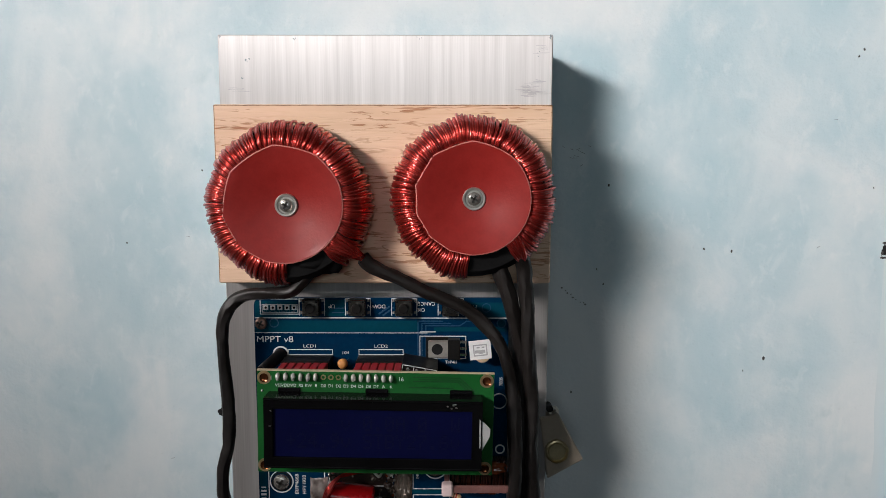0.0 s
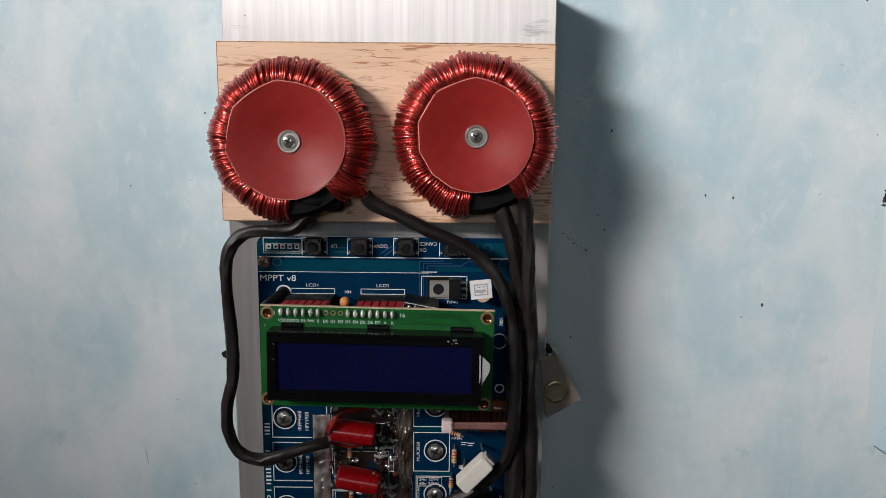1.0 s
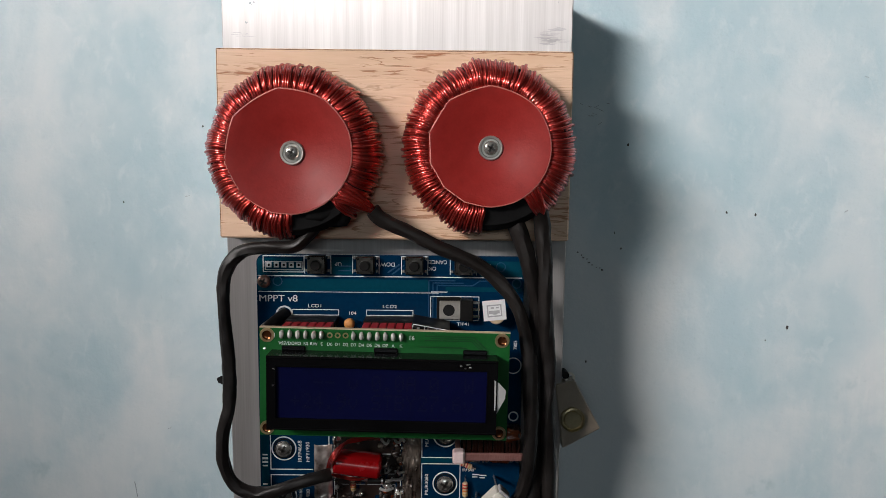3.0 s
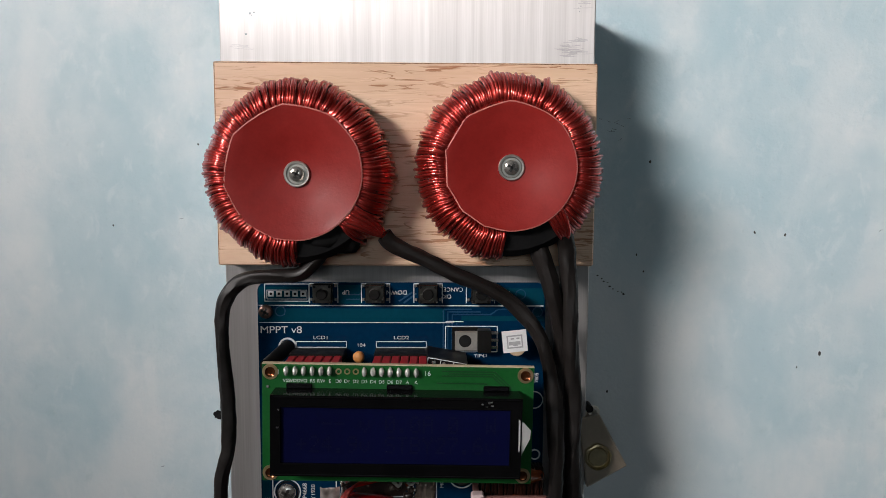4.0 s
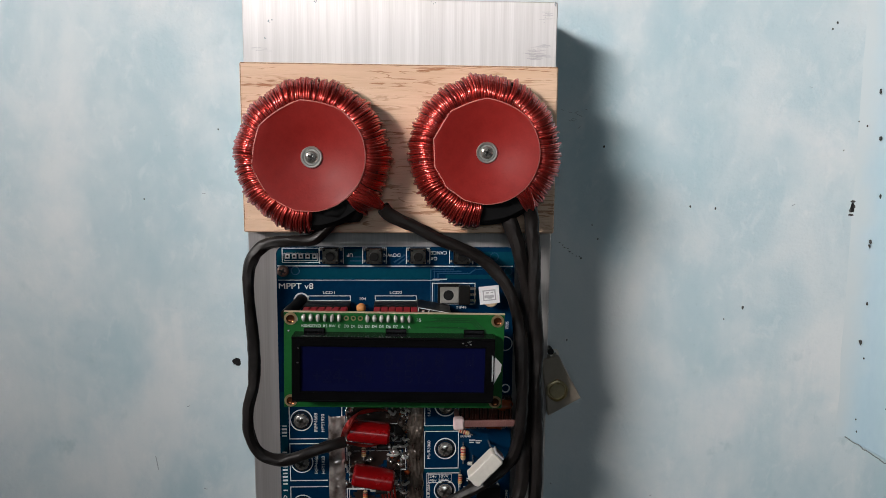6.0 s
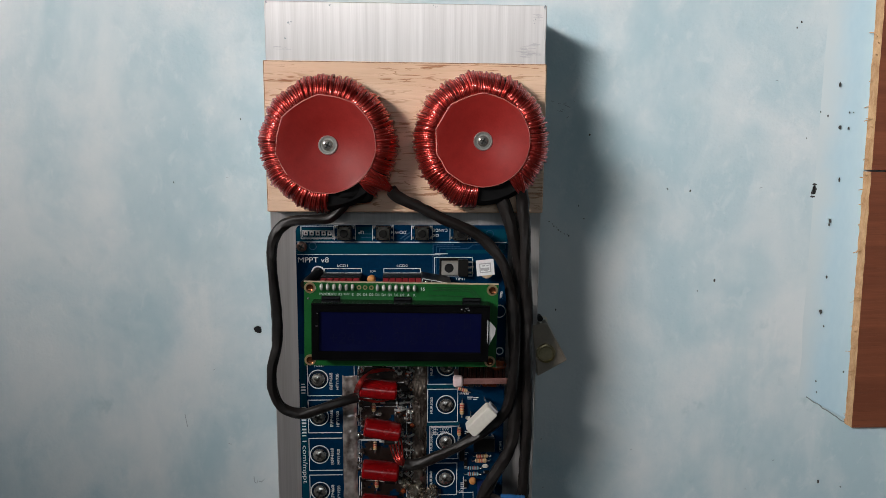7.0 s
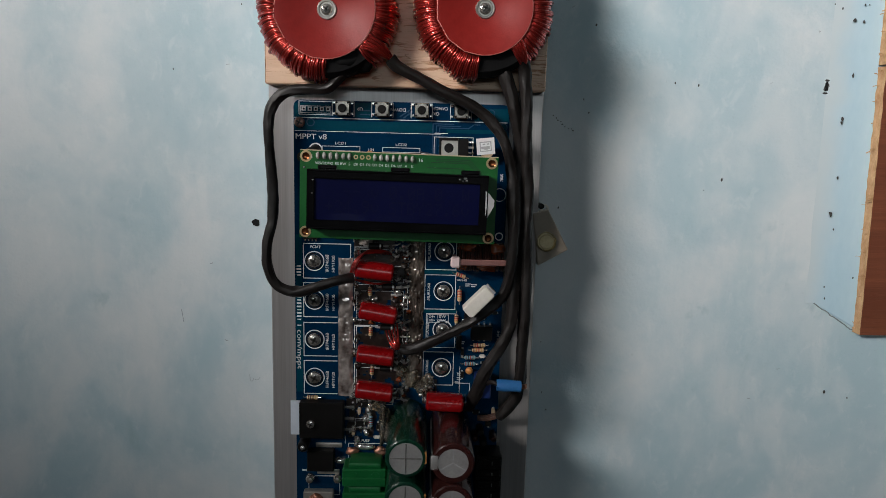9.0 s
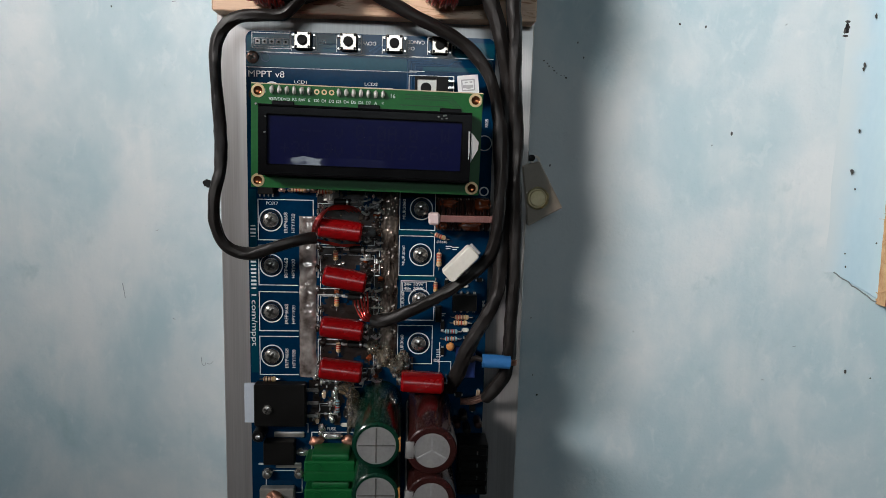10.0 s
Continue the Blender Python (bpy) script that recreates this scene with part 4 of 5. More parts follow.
def bus(x0, x1, z0, z1, seed):
    bm = bmesh.new()
    nx, nz = 18, 150
    grid = []
    for j in range(nz + 1):
        row = []
        for i in range(nx + 1):
            u, v = i / nx, j / nz
            x = x0 + (x1 - x0) * u + 0.5 * noise.noise(Vector((seed, v * 20, u * 2)))
            z = z0 + (z1 - z0) * v
            h = 1.1 * math.sqrt(max(0.0, 1 - (2 * u - 1) ** 2)) * (0.75 + 0.8 * noise.noise(Vector((x * 0.3, seed, z * 0.22)))) + 0.7 * abs(noise.noise(Vector((x * 0.55, seed, z * 0.22)))) + 0.35 * abs(noise.noise(Vector((x * 0.9, seed + 5, z * 0.8)))) + 0.12 * noise.noise(Vector((x * 1.5, seed, z * 1.4))) + 0.75 * (0.3 - abs(noise.noise(Vector((x * 0.75, seed + 9, z * 0.16))))) + 0.22 * (0.3 - abs(noise.noise(Vector((x * 2.2, seed + 3, z * 0.7)))))
            row.append(bm.verts.new((x, -max(0.05, h), z)))
        grid.append(row)
    for a, b in zip(grid, grid[1:]):
        for i in range(nx):
            bm.faces.new((a[i], a[i + 1], b[i + 1], b[i]))
    return bm


bm = bmesh.new()
grid = []
for j in range(131):
    z = -132.5 + 64.5 * j / 130
    row = []
    for i in range(15):
        u = 2 * i / 14 - 1
        x = -23.9 + 3.3 * u * (1 + 0.10 * noise.noise(Vector((z * 0.25, 2, 0))))
        plate = noise.noise(Vector((0.3 * u, 8, z * 0.09)))
        h = 1.25 * (1 - abs(u) ** 3.5) * (0.85 + 0.5 * plate) + 0.55 * noise.noise(Vector((x * 0.28, 1, z * 0.16))) + 0.5 * (0.3 - abs(noise.noise(Vector((x * 0.4, 4, z * 0.32)))))
        if abs(noise.noise(Vector((0.5 * u, 17, z * 0.075)))) < 0.05:
            h += 0.4 * noise.noise(Vector((x * 0.9, 6, z * 0.9)))
        row.append(bm.verts.new((x, -max(0.06, h), z)))
    grid.append(row)
for a, b in zip(grid, grid[1:]):
    for i in range(14):
        bm.faces.new((a[i], a[i + 1], b[i + 1], b[i]))
part("solder_bus", bm, FLUXSILVER, pcb, "thick smooth solder track with pinkish flux", 70)
part("solder_bus", bus(4.4, 11.2, -128, -56, 4.0), FLUXBROWN, pcb, "thick lumpy solder track")
part("solder_bus", bus(-18, -12, -62, -56, 7.0), FLUXED, pcb, "thick lumpy solder track")
for x0, x1, z0, z1 in ((-20.3, 4.2, -134, -57.5), (11.4, 18, -136, -124), (-23.5, -8, -153, -134)):
    n, nx = 96, 34
    bm = bmesh.new()
    grid = [[bm.verts.new((x0 + (x1 - x0) * i / nx, -0.06 - 0.25 * max(0, noise.noise(Vector((i * 0.27, j * 0.18, x0)))) * (0 < i < nx), z0 + (z1 - z0) * j / n)) for i in range(nx + 1)] for j in range(n + 1)]
    for p, q in zip(grid, grid[1:]):
        for i in range(nx):
            spot = noise.noise(Vector((i * 0.14, p[0].co.z * 0.17, x0))) + 0.5 * noise.noise(Vector((i * 0.5, p[0].co.z * 0.6, x0)))
            if spot > -0.22:
                bm.faces.new((p[i], p[i + 1], q[i + 1], q[i]))
    loose = [v for v in bm.verts if not v.link_faces]
    bmesh.ops.delete(bm, geom=loose, context="VERTS")
    part("flux_residue", bm, FLUX, pcb, "dark glossy flux stains")
for z0, z1 in ((-63, -72.5), (-80, -92), (-99, -110), (-117, -130)):
    part("printed_frame", lines([(-19.9, z0, -19.9, z1, 0.3), (3.9, z0 - 1, 3.9, z1 + 2, 0.3), (-19.9, z0, -9.5, z0, 0.3), (-3.5, z1 + 1, 3.9, z1 + 1, 0.3)], y=-0.34), SILK, pcb)
for k in range(170):
    lane = rng.random()
    x = rng.uniform(-1.8, 4.6) if lane < 0.5 else rng.uniform(-20.4, -16.8) if lane < 0.72 else rng.uniform(-18, 4)
    z = rng.uniform(-136, -57)
    r = rng.uniform(0.35, 1.2)
    part("solder_joint", blob((x, -0.5 * r, z), (r * rng.uniform(0.7, 1.5), r * rng.uniform(0.7, 1.6), r * rng.uniform(0.6, 1.3)), seed=k, rough=0.7, sub=2), (SCREW, FLUXBROWN, FLUX, FLUXBROWN, SOLDER, FLUX, FLUX, AMBER)[k % 8], pcb)
for k in range(64):
    side = rng.choice((-1.6, 2.4, 4.0, -19.2, -3.0))
    x, z = side + rng.uniform(-1.4, 1.4), rng.uniform(-135, -58)
    u, w = rng.uniform(0.35, 0.8), rng.uniform(0.5, 1.5)
    part("solder_fillet", blob((x, -0.7, z), (u, 1.1, w), seed=k + 400, rough=0.5, sub=2), SOLDER if k % 3 else STEEL, pcb)
for z in (-62, -66, -77.5, -81, -84.5, -97, -100, -104, -115.5, -119, -133.5):
    for x in (-1.0, 3.4):
        part("clipped_lead", tube(spline([(x - rng.uniform(0.5, 2.5), -0.3, z), (x, -rng.uniform(1.5, 3.2), z + rng.uniform(-0.8, 0.8)), (x + rng.uniform(0.6, 2.4), -0.4, z + rng.uniform(-1.2, 1.2))], 4), rng.uniform(0.35, 0.6), 6), STEEL, pcb)
for k in range(34):
    x, z = (rng.uniform(7, 18), rng.uniform(-137, -124)) if k < 10 else (rng.uniform(-22, -10), rng.uniform(-156, -132))
    r = rng.uniform(0.6, 1.5)
    part("solder_joint", blob((x, -0.5 * r, z), (r, r, r * 1.2), seed=k + 200, rough=0.5), SOLDER, pcb)


def resistor(c, length, r, angle, body, bands, name="resistor"):
    """An axial resistor with colour bands; angle: degrees clockwise from level."""
    ob = thing(name, "small axial resistor with colour bands on the board", "resistor", c, group="resistors on the board", turn=angle)
    h = length / 2
    part("body", lathe([(r * 0.6, -h), (r, -h * 0.85), (r * 1.05, -h * 0.65), (r * 0.88, -h * 0.4), (r * 0.88, h * 0.4), (r * 1.05, h * 0.65), (r, h * 0.85), (r * 0.6, h)], axis="x", seg=14), body, ob)
    for k, b in enumerate(bands):
        u = -h * 0.72 + k * h * 0.42
        part("band", lathe([(r * 1.08, u - 0.22), (r * 1.1, u), (r * 1.08, u + 0.22)], axis="x", seg=14), BAND[b], ob)
    part("lead", tube(spline([(-h - 1.6, -c[1] - 0.1, 0), (-h - 1.4, -0.3, 0), (-h, 0, 0), (0, 0, 0), (h, 0, 0), (h + 1.4, -0.3, 0), (h + 1.6, -c[1] - 0.1, 0)], 3), 0.25, 6), SOLDER, ob)
    return ob


for c, ln, r, a, body, bands in (
    ((27.3, -1.3, -84.0), 5.5, 1.0, 90, BEIGE, ("red", "red", "orange", "gold")),
    ((27.5, -1.3, -74.8), 4.5, 0.9, 20, BEIGE, ("red", "brown", "red", "gold")),
    ((37.0, -1.3, -107.1), 5.5, 0.95, 0, BEIGE, ("red", "red", "brown", "gold")),
    ((36.5, -1.3, -109.4), 5.5, 0.95, 0, BEIGE, ("brown", "orange", "red", "gold")),
    ((32.9, -1.3, -113.0), 5.0, 0.9, 0, BLUEBODY, ("brown", "black", "red", "brown")),
    ((32.9, -1.3, -116.0), 5.0, 0.9, 0, BLUEBODY, ("red", "black", "orange", "brown")),
    ((-38.8, -1.4, -133.2), 5.0, 1.0, 0, BEIGE, ("brown", "black", "brown", "gold")),
    ((26.2, -1.3, -95.0), 4.0, 0.85, 90, BEIGE, ("brown", "red", "orange", "gold")),
    ((-12.5, -1.3, -101.5), 4.0, 0.9, 90, BEIGE, ("brown", "red", "orange", "gold")),
    ((-11.8, -1.3, -120.0), 4.0, 0.9, 90, BEIGE, ("brown", "red", "red", "gold")),
    ((-13.0, -1.3, -83.0), 4.0, 0.9, 90, BEIGE, ("brown", "red", "orange", "gold")),
    ((-12.0, -1.3, -144.5), 5.0, 0.9, 90, BLUEBODY, ("brown", "black", "red", "brown")),
    ((-27.0, -1.6, -57.8), 5.5, 1.0, 0, BEIGE, ("brown", "red", "orange", "gold")),
    ((-17.0, -1.6, -58.2), 5.5, 1.0, 0, BEIGE, ("brown", "red", "orange", "gold")),
):
    resistor(c, ln, r, a, body, bands)

# push buttons
for k, x in enumerate((-25.2, -8.4, 8.6, 25.6)):
    ob = thing("push_button", "square tactile push button with a round black plunger", "button", (x, 0, -2.7), group="push buttons along the board's top")
    part("housing", box(-3.1, 3.1, -3.2, 0, -3.1, 3.1, 0.25), BLACK, ob)
    part("cover_plate", box(-3.0, 3.0, -3.6, -3.15, -3.0, 3.0, 0.2), COVER, ob, "dull tinned cover plate")
    part("plunger", lathe([(1.9, 3.5), (1.75, 4.9), (1.5, 5.1), (0.01, 5.1)]), BLACK, ob, "round black plunger")
    for sx in (-1, 1):
        for sz in (-1, 1):
            part("stud", lathe([(0.5, 3.5), (0.45, 3.9), (0.01, 3.95)], c=(sx * 2.35, 0, sz * 2.35), seg=10), BLACK, ob)
            part("pin", box(sx * 3.9 - 0.5, sx * 3.9 + 0.5, -0.7, 0.0, sz * 2.25 - 0.5, sz * 2.25 + 0.5, 0.15), SOLDER, ob)

for x in (-25.2, -8.4, 8.6, 25.6):
    pl([(x - 4.6, -6.0, x - 4.6, 0.2, 0.25), (x + 4.6, -6.0, x + 4.6, 0.2, 0.25), (x - 4.6, 0.2, x + 4.6, 0.2, 0.25)], "printed_line")

# red pin sockets behind the display
for x0 in (-35, -8.4):
    ob = thing("pin_socket", "red plastic pin socket that carries the display", "pin socket", (x0, 0, -24.2), group="red pin sockets")
    part("body", box(0, 17.2, -9, 0, 0.6, 3.3, 0.2), BLACK, ob, "black socket base")
    for k in range(6):
        part("housing", box(0.3 + k * 2.8, 2.8 + k * 2.8, -19.5, -9.02, 0.6, 2.9, 0.25), REDPLASTIC, ob, "red wire housing")
        part("pin_tip", tube([(1.5 + k * 2.8, -19.3, 1.7), (1.5 + k * 2.8, -21.8, 1.7)], 0.4, 6), SOLDER, ob)


def ceramic_cap(c, r):
    ob = thing("ceramic_capacitor", "small orange ceramic capacitor on the board", "capacitor", c, group="ceramic capacitors")
    part("body", blob((0, -r * 0.6, 0), (r, r * 0.9, r), rough=0.1, sub=3), ORANGE, ob)
    for s in (-1, 1):
        part("lead", tube([(s * r * 0.5, -c[1], -0.3), (s * r * 0.5, -0.4, 0)], 0.25, 6), SOLDER, ob)


ceramic_cap((-13.2, -6, -22.2), 1.9)
ceramic_cap((32.7, -1.2, -118.9), 1.7)
ob = thing("power_transistor", "black power transistor with a tinned tab lying on the board", "transistor", (24, 0, -18))
part("insulator", box(-7.6, 1.0, -0.5, -0.05, -3.9, 4.1, 0.1), BLACK, ob)
bm = box(-6.6, 1.2, -1.4, -0.1, -3.7, 2.8, 0.3)
part("tab", bm, TAB, ob, "dull nickel tab")
part("tab_hole", lathe([(2.05, 1.38), (2.05, 1.48), (0.01, 1.48)], c=(-3.3, 0, -0.4), seg=20), HOLESHADE, ob)
part("body", box(0.6, 5.0, -4.4, -0.2, -3.7, 3.7, 0.3), BLACK, ob)
for z in (-2.4, 0, 2.4):
    part("lead", box(4.9, 7.4, -1.8, -1.2, z - 0.5, z + 0.5, 0.1), SOLDER, ob)
ob = thing("paper_sticker", "small white paper sticker with grey print on a component", "sticker", (36.2, -6.5, -17.2), turn=-6)
part("paper", box(-3.9, 3.9, -0.2, 0.1, -3.5, 3.5, 0.05), PAPER, ob)
bm = lines(frame_lines(-2.3, 2.3, -2.0, 1.8, 0.45) + [(-1.4, -0.6, 1.2, -0.6, 1.1), (-1.0, 0.9, -0.4, 0.9, 0.5), (0.8, 0.9, 1.3, 0.9, 0.5), (-0.6, -1.3, 0.8, -1.3, 0.3)], y=-0.26)
part("print", bm, GREYPRINT, ob)
ob = thing("standing_capacitor", "small brown component standing under a paper sticker", "capacitor", (37, 0, -19.5), lathe([(2.6, 0), (2.8, 0.5), (2.8, 5.6), (2.4, 6.3), (0.01, 6.3)]), BEIGE)
ob = thing("jumper_strip", "short black component strip leaning beside the display", "component", (14.5, -14, -22.8), turn=10)
part("body", box(-6.4, 6.4, 0, 14, -1.7, 1.5, 0.2), BLACK, ob)
bm = lines(frame_lines(-6.0, 6.0, -1.4, 1.2, 0.25) + [(-2, -1.4, -2, 1.2, 0.25), (2, -1.4, 2, 1.2, 0.25)], y=-0.1)
part("print", bm, SILK, ob)
for k in range(3):
    part("solder_dot", blob((-4 + 3.2 * k, -0.3, 0), (0.7, 0.5, 0.7), seed=k), SOLDER, ob)
ob = thing("leaning_capacitor", "dark olive component leaning beside the display's corner", "capacitor", (-37.5, 0, -21.0))
part("body", tube([(0.6, 0, 0.4), (0.3, -1.0, 0.1), (-3.0, -12.6, -2.4), (-3.3, -13.4, -2.6)], 2.3, 16), BLACK, ob)
part("base_ring", ring_print((0.4, 0.4), 2.7, 0.6), SILK, ob, "white printed ring")

# ---- display module ----
lcd = thing("display_module", "two-line character display on a green circuit board", "display", (-0.2, -22, -38.4), turn=0.9)
green = part("green_board", box(-40.0, 40.2, -0.2, 1.4, -18.1, 17.4, 0.1), GREEN, lcd, "bright green circuit board")
for x in (-37.6, 37.6):
    for z in (-15.6, 15.1):
        part("corner_ring", lathe([(1.45, 0.2), (1.5, 0.42), (2.3, 0.42), (2.35, 0.2)], c=(x, 0, z), closed=True), RING, green, "gilded ring")
        part("corner_hole", lathe([(1.5, 0.22), (1.5, 0.62), (1.2, 0.42), (0.7, 0.30), (0.01, 0.26)], c=(x, 0, z), seg=20), GOLD, green, "bright copper hole lining")
names = ("VSS", "VDD", "VO", "RS", "RW", "E", "D0", "D1", "D2", "D3", "D4", "D5", "D6", "D7", "A", "K")
for x, z, size, t in [(-32.8 + 2.54 * k, 12.5, 1.45, t) for k, t in enumerate(names)] + [(-35.2, 15.0, 2.0, "1"), (8.6, 15.2, 2.0, "16")]:
    part("pin_name", words(t, x, z, size, y=-0.26, align="CENTER"), SILK, green)
for k in range(16):
    x = -32.8 + 2.54 * k
    if 6 <= k <= 9 and k != 9:
        part("pad", lathe([(0.5, 0.2), (0.5, 0.32), (0.95, 0.32), (0.95, 0.2)], c=(x, 0, 15.5), closed=True, seg=14), RING, green)
    else:
        part("solder_joint", blob((x, -0.8, 15.6), (0.78, 1.3, 1.45), seed=k, rough=0.25), PINTIN, green)
        part("pin", tube([(x, 3.5, 15.5), (x, -1.8, 15.5)], 0.32, 6), SOLDER, green)
bm = bmesh.new()
for k, way in enumerate((((13.0, 16.0), (28.5, 16.0), (33.4, 11.4)), ((13.0, 14.6), (27.8, 14.6), (31.6, 11.2)), ((11.5, 12.4), (26.0, 12.4), (28.0, 11.0)), ((15.0, 15.3), (28.1, 15.3), (32.5, 11.3)))):
    for a, b in zip(way, way[1:]):
        lines([(*a, *b, 0.36)], y=-0.23 - 0.004 * k, bm=bm)
part("track_gap", bm, GREENDARK, green)
part("board_edge", box(-40.0, 40.2, -0.18, 1.38, 17.41, 17.75), RAWEDGE, green, "pale raw fibreglass edge", 0)
part("via", blob((-38.3, -0.3, 10.6), (0.5, 0.3, 0.5), seed=2, rough=0.1), SOLDER, green)
bm = bmesh.new()
for rect in ((-36.0, 36.0, 7.0, 10.4), (-36.0, 36.0, -13.4, -9.6), (-36.0, -33.0, -9.6, 7.0), (32.6, 36.0, -9.6, 7.0)):
    box(rect[0], rect[1], -7.6, -0.3, rect[2], rect[3], 0.0, bm)
part("bezel", bm, BEZEL, lcd, "black pressed-steel bezel", 0)
for x in (-29, 0.5, 29):
    part("bezel_tab", box(x - 3.8, x + 3.8, -1.2, -0.21, 10.4, 11.9, 0.3), BEZEL, lcd)
for z in (9.9, -12.9):
    part("bezel_rib", tube([(-35.6, -7.5, z), (35.6, -7.5, z)], 0.42, 8), BEZEL, lcd)
for x0, x1, z0, z1 in ((-33.2, 32.8, 7.1, 7.1), (-33.2, 32.8, -9.7, -9.7), (-33.2, -33.2, -9.7, 7.1), (32.8, 32.8, -9.7, 7.1)):
    part("inner_lip", tube([(x0, -7.55, z0), (x1, -7.55, z1)], 0.22, 8), BEZEL, lcd)
screen = part("screen", box(-33.05, 32.65, -6.9, -0.4, -9.65, 7.05), GLASS, lcd, "dark blue unlit glass", 0)
DOTS = {"0": "0E11131519110E", "2": "0E11010204081F", "4": "02060A121F0202", "6": "0608101E11110E", "7": "1F010204080808", "9": "0E11110F01020C", "v": "00001111110A04", "A": "0E11111F111111", "W": "11111115151B11", "S": "0F10100E01011E", "T": "1F040404040404", "B": "1E11111E11111E", "Y": "11110A04040404", "-": "0000001F000000", ".": "00000000000C0C", "+": "0004041F040400"}
rows_text = ("  -- v 0.0A 0  W", "+24.9v STBY27.6v")
for r, text in enumerate(rows_text):
    for k, ch in enumerate(text):
        if ch == " ":
            continue
        bm = bmesh.new()
        for j in range(7):
            bits = int(DOTS[ch][2 * j:2 * j + 2], 16)
            for i in range(5):
                if bits >> (4 - i) & 1:
                    x, z = -28.6 + 3.62 * k + 0.58 * i, 4.6 - 6.1 * r - 0.72 * j
                    box(x, x + 0.53, -7.0, -6.9, z - 0.67, z, 0, bm)
        part("character", bm, GLYPH, screen, smooth=0)
# clear film over the glass, buckled along its lower edge
bm = bmesh.new()
grid = []
for j in range(41):
    z = -9.55 + 3.2 * j / 40
    row = []
    for i in range(91):
        x = -29.0 + 38.0 * i / 90
        wide = max(0.0, math.sin(math.pi * min(1.0, max(0.0, (x + 27.5) / 15.5)))) ** 0.5 + (0.45 + 0.5 * max(0.0, x / 8)) * max(0.0, math.sin(math.pi * min(1.0, max(0.0, (x + 10.5) / 18.5)))) ** 0.5
        v = (z + 9.55) / (2.7 + 0.8 * noise.noise(Vector((x * 0.22, 0, 2))))
        rise = 0.24 * wide * max(0.0, 1 - v) * (1 + 0.08 * noise.noise(Vector((x * 0.4, 5, z * 0.5))))
        row.append(bm.verts.new((x, -6.96 - rise, z)))
    grid.append(row)
for a, b in zip(grid, grid[1:]):
    for i in range(90):
        bm.faces.new((a[i], a[i + 1], b[i + 1], b[i]))
part("buckled_film", bm, GLASS, screen, "clear film buckled along the lower edge", 80)
bm = bmesh.new()
vs = [bm.verts.new(p) for p in ((35.0, -7.75, 4.4), (36.6, -7.3, 3.2), (38.8, -6.3, 0.6), (38.6, -6.2, -2.0), (36.0, -7.2, -6.6), (35.2, -7.75, -5.2))]
bm.faces.new(vs)
got = bmesh.ops.extrude_face_region(bm, geom=bm.faces[:])
bmesh.ops.translate(bm, verts=[v for v in got["geom"] if isinstance(v, bmesh.types.BMVert)], vec=(0, 0.3, 0))
part("film_tab", bm, FIBRE, lcd, "peeled white protective film tab")
for x, z in ((24.5, 8.6), (26.4, 8.9), (25.8, 7.9), (27.3, 8.2), (-33.6, 6.2), (26.9, 9.2), (-34.0, 1.0)):
    part("scrape", blob((x, -7.6, z), (0.45, 0.08, 0.3), seed=x, rough=0.8, sub=1), GREYMETAL, lcd)

# row of small parts along the display's lower edge
ob = thing("chip_carrier", "small black moulded chip under the display's edge", "chip", (-39.5, 0, -58.2))
part("body", box(-3.0, 3.0, -2.2, -0.3, -1.6, 1.4, 0.25), BLACK, ob)
for k in range(4):
    part("pin", box(-2.4 + 1.6 * k - 0.3, -2.4 + 1.6 * k + 0.3, -0.8, 0, -2.6, -1.5, 0.1), SOLDER, ob)
for k, x in enumerate((-33.4, -30.2, -24.6, -21.8, -18.6)):
    part("solder_joint", blob((x, -0.5, -58.2), (1.5, 0.9, 0.8), seed=k + 61, rough=0.6, sub=2), TINNED, pcb, "half-tinned copper joint")

# ---- red film capacitors ----


def film_cap(c, turn, size=(16.8, 10.4, 7.9)):
    ob = thing("film_capacitor", "glossy red epoxy film capacitor with rounded edges", "capacitor", c, group="red film capacitors", turn=turn)
    w, d, h = (v / 2 for v in size)
    bm = bmesh.new()
    prof = []
    for k in range(24):
        a = 2 * math.pi * k / 24
        e = 0.80
        prof.append((d * math.copysign(abs(math.cos(a)) ** e, math.cos(a)), h * math.copysign(abs(math.sin(a)) ** e, math.sin(a))))
    rings = []
    for x, s in ((-w, 0.72), (-w * 0.965, 0.88), (-w * 0.88, 0.98), (-w * 0.4, 1.0), (w * 0.4, 1.0), (w * 0.88, 0.98), (w * 0.965, 0.88), (w, 0.72)):
        rings.append([bm.verts.new((x + 0.15 * noise.noise(Vector((y, z, c[0]))), y * s, z * s + 0.12 * noise.noise(Vector((x * 0.3, c[2], y * 0.3))))) for y, z in prof])
    for a, b in zip(rings, rings[1:]):
        for k in range(24):
            bm.faces.new((a[k], a[(k + 1) % 24], b[(k + 1) % 24], b[k]))
    bm.faces.new(rings[0]), bm.faces.new(rings[-1])
    part("body", bm, REDCAP, ob)
    for s in (-1, 1):
        part("lead", tube(spline([(s * w * 0.95, 0, 0), (s * (w + 1.2), 0.6, 0), (s * (w + 1.5), 3, 0), (s * (w + 1.5), -c[1], 0)], 4), 0.4, 6), SOLDER, ob)


for c, t in (((-10.5, -6.5, -72.3), 7), ((-8.8, -6.5, -91.3), 10), ((-9.8, -6.5, -110.9), 7), ((-10.2, -6.5, -127.6), 7)):
    film_cap(c, t)
film_cap((21.5, -10, -131.0), 3)

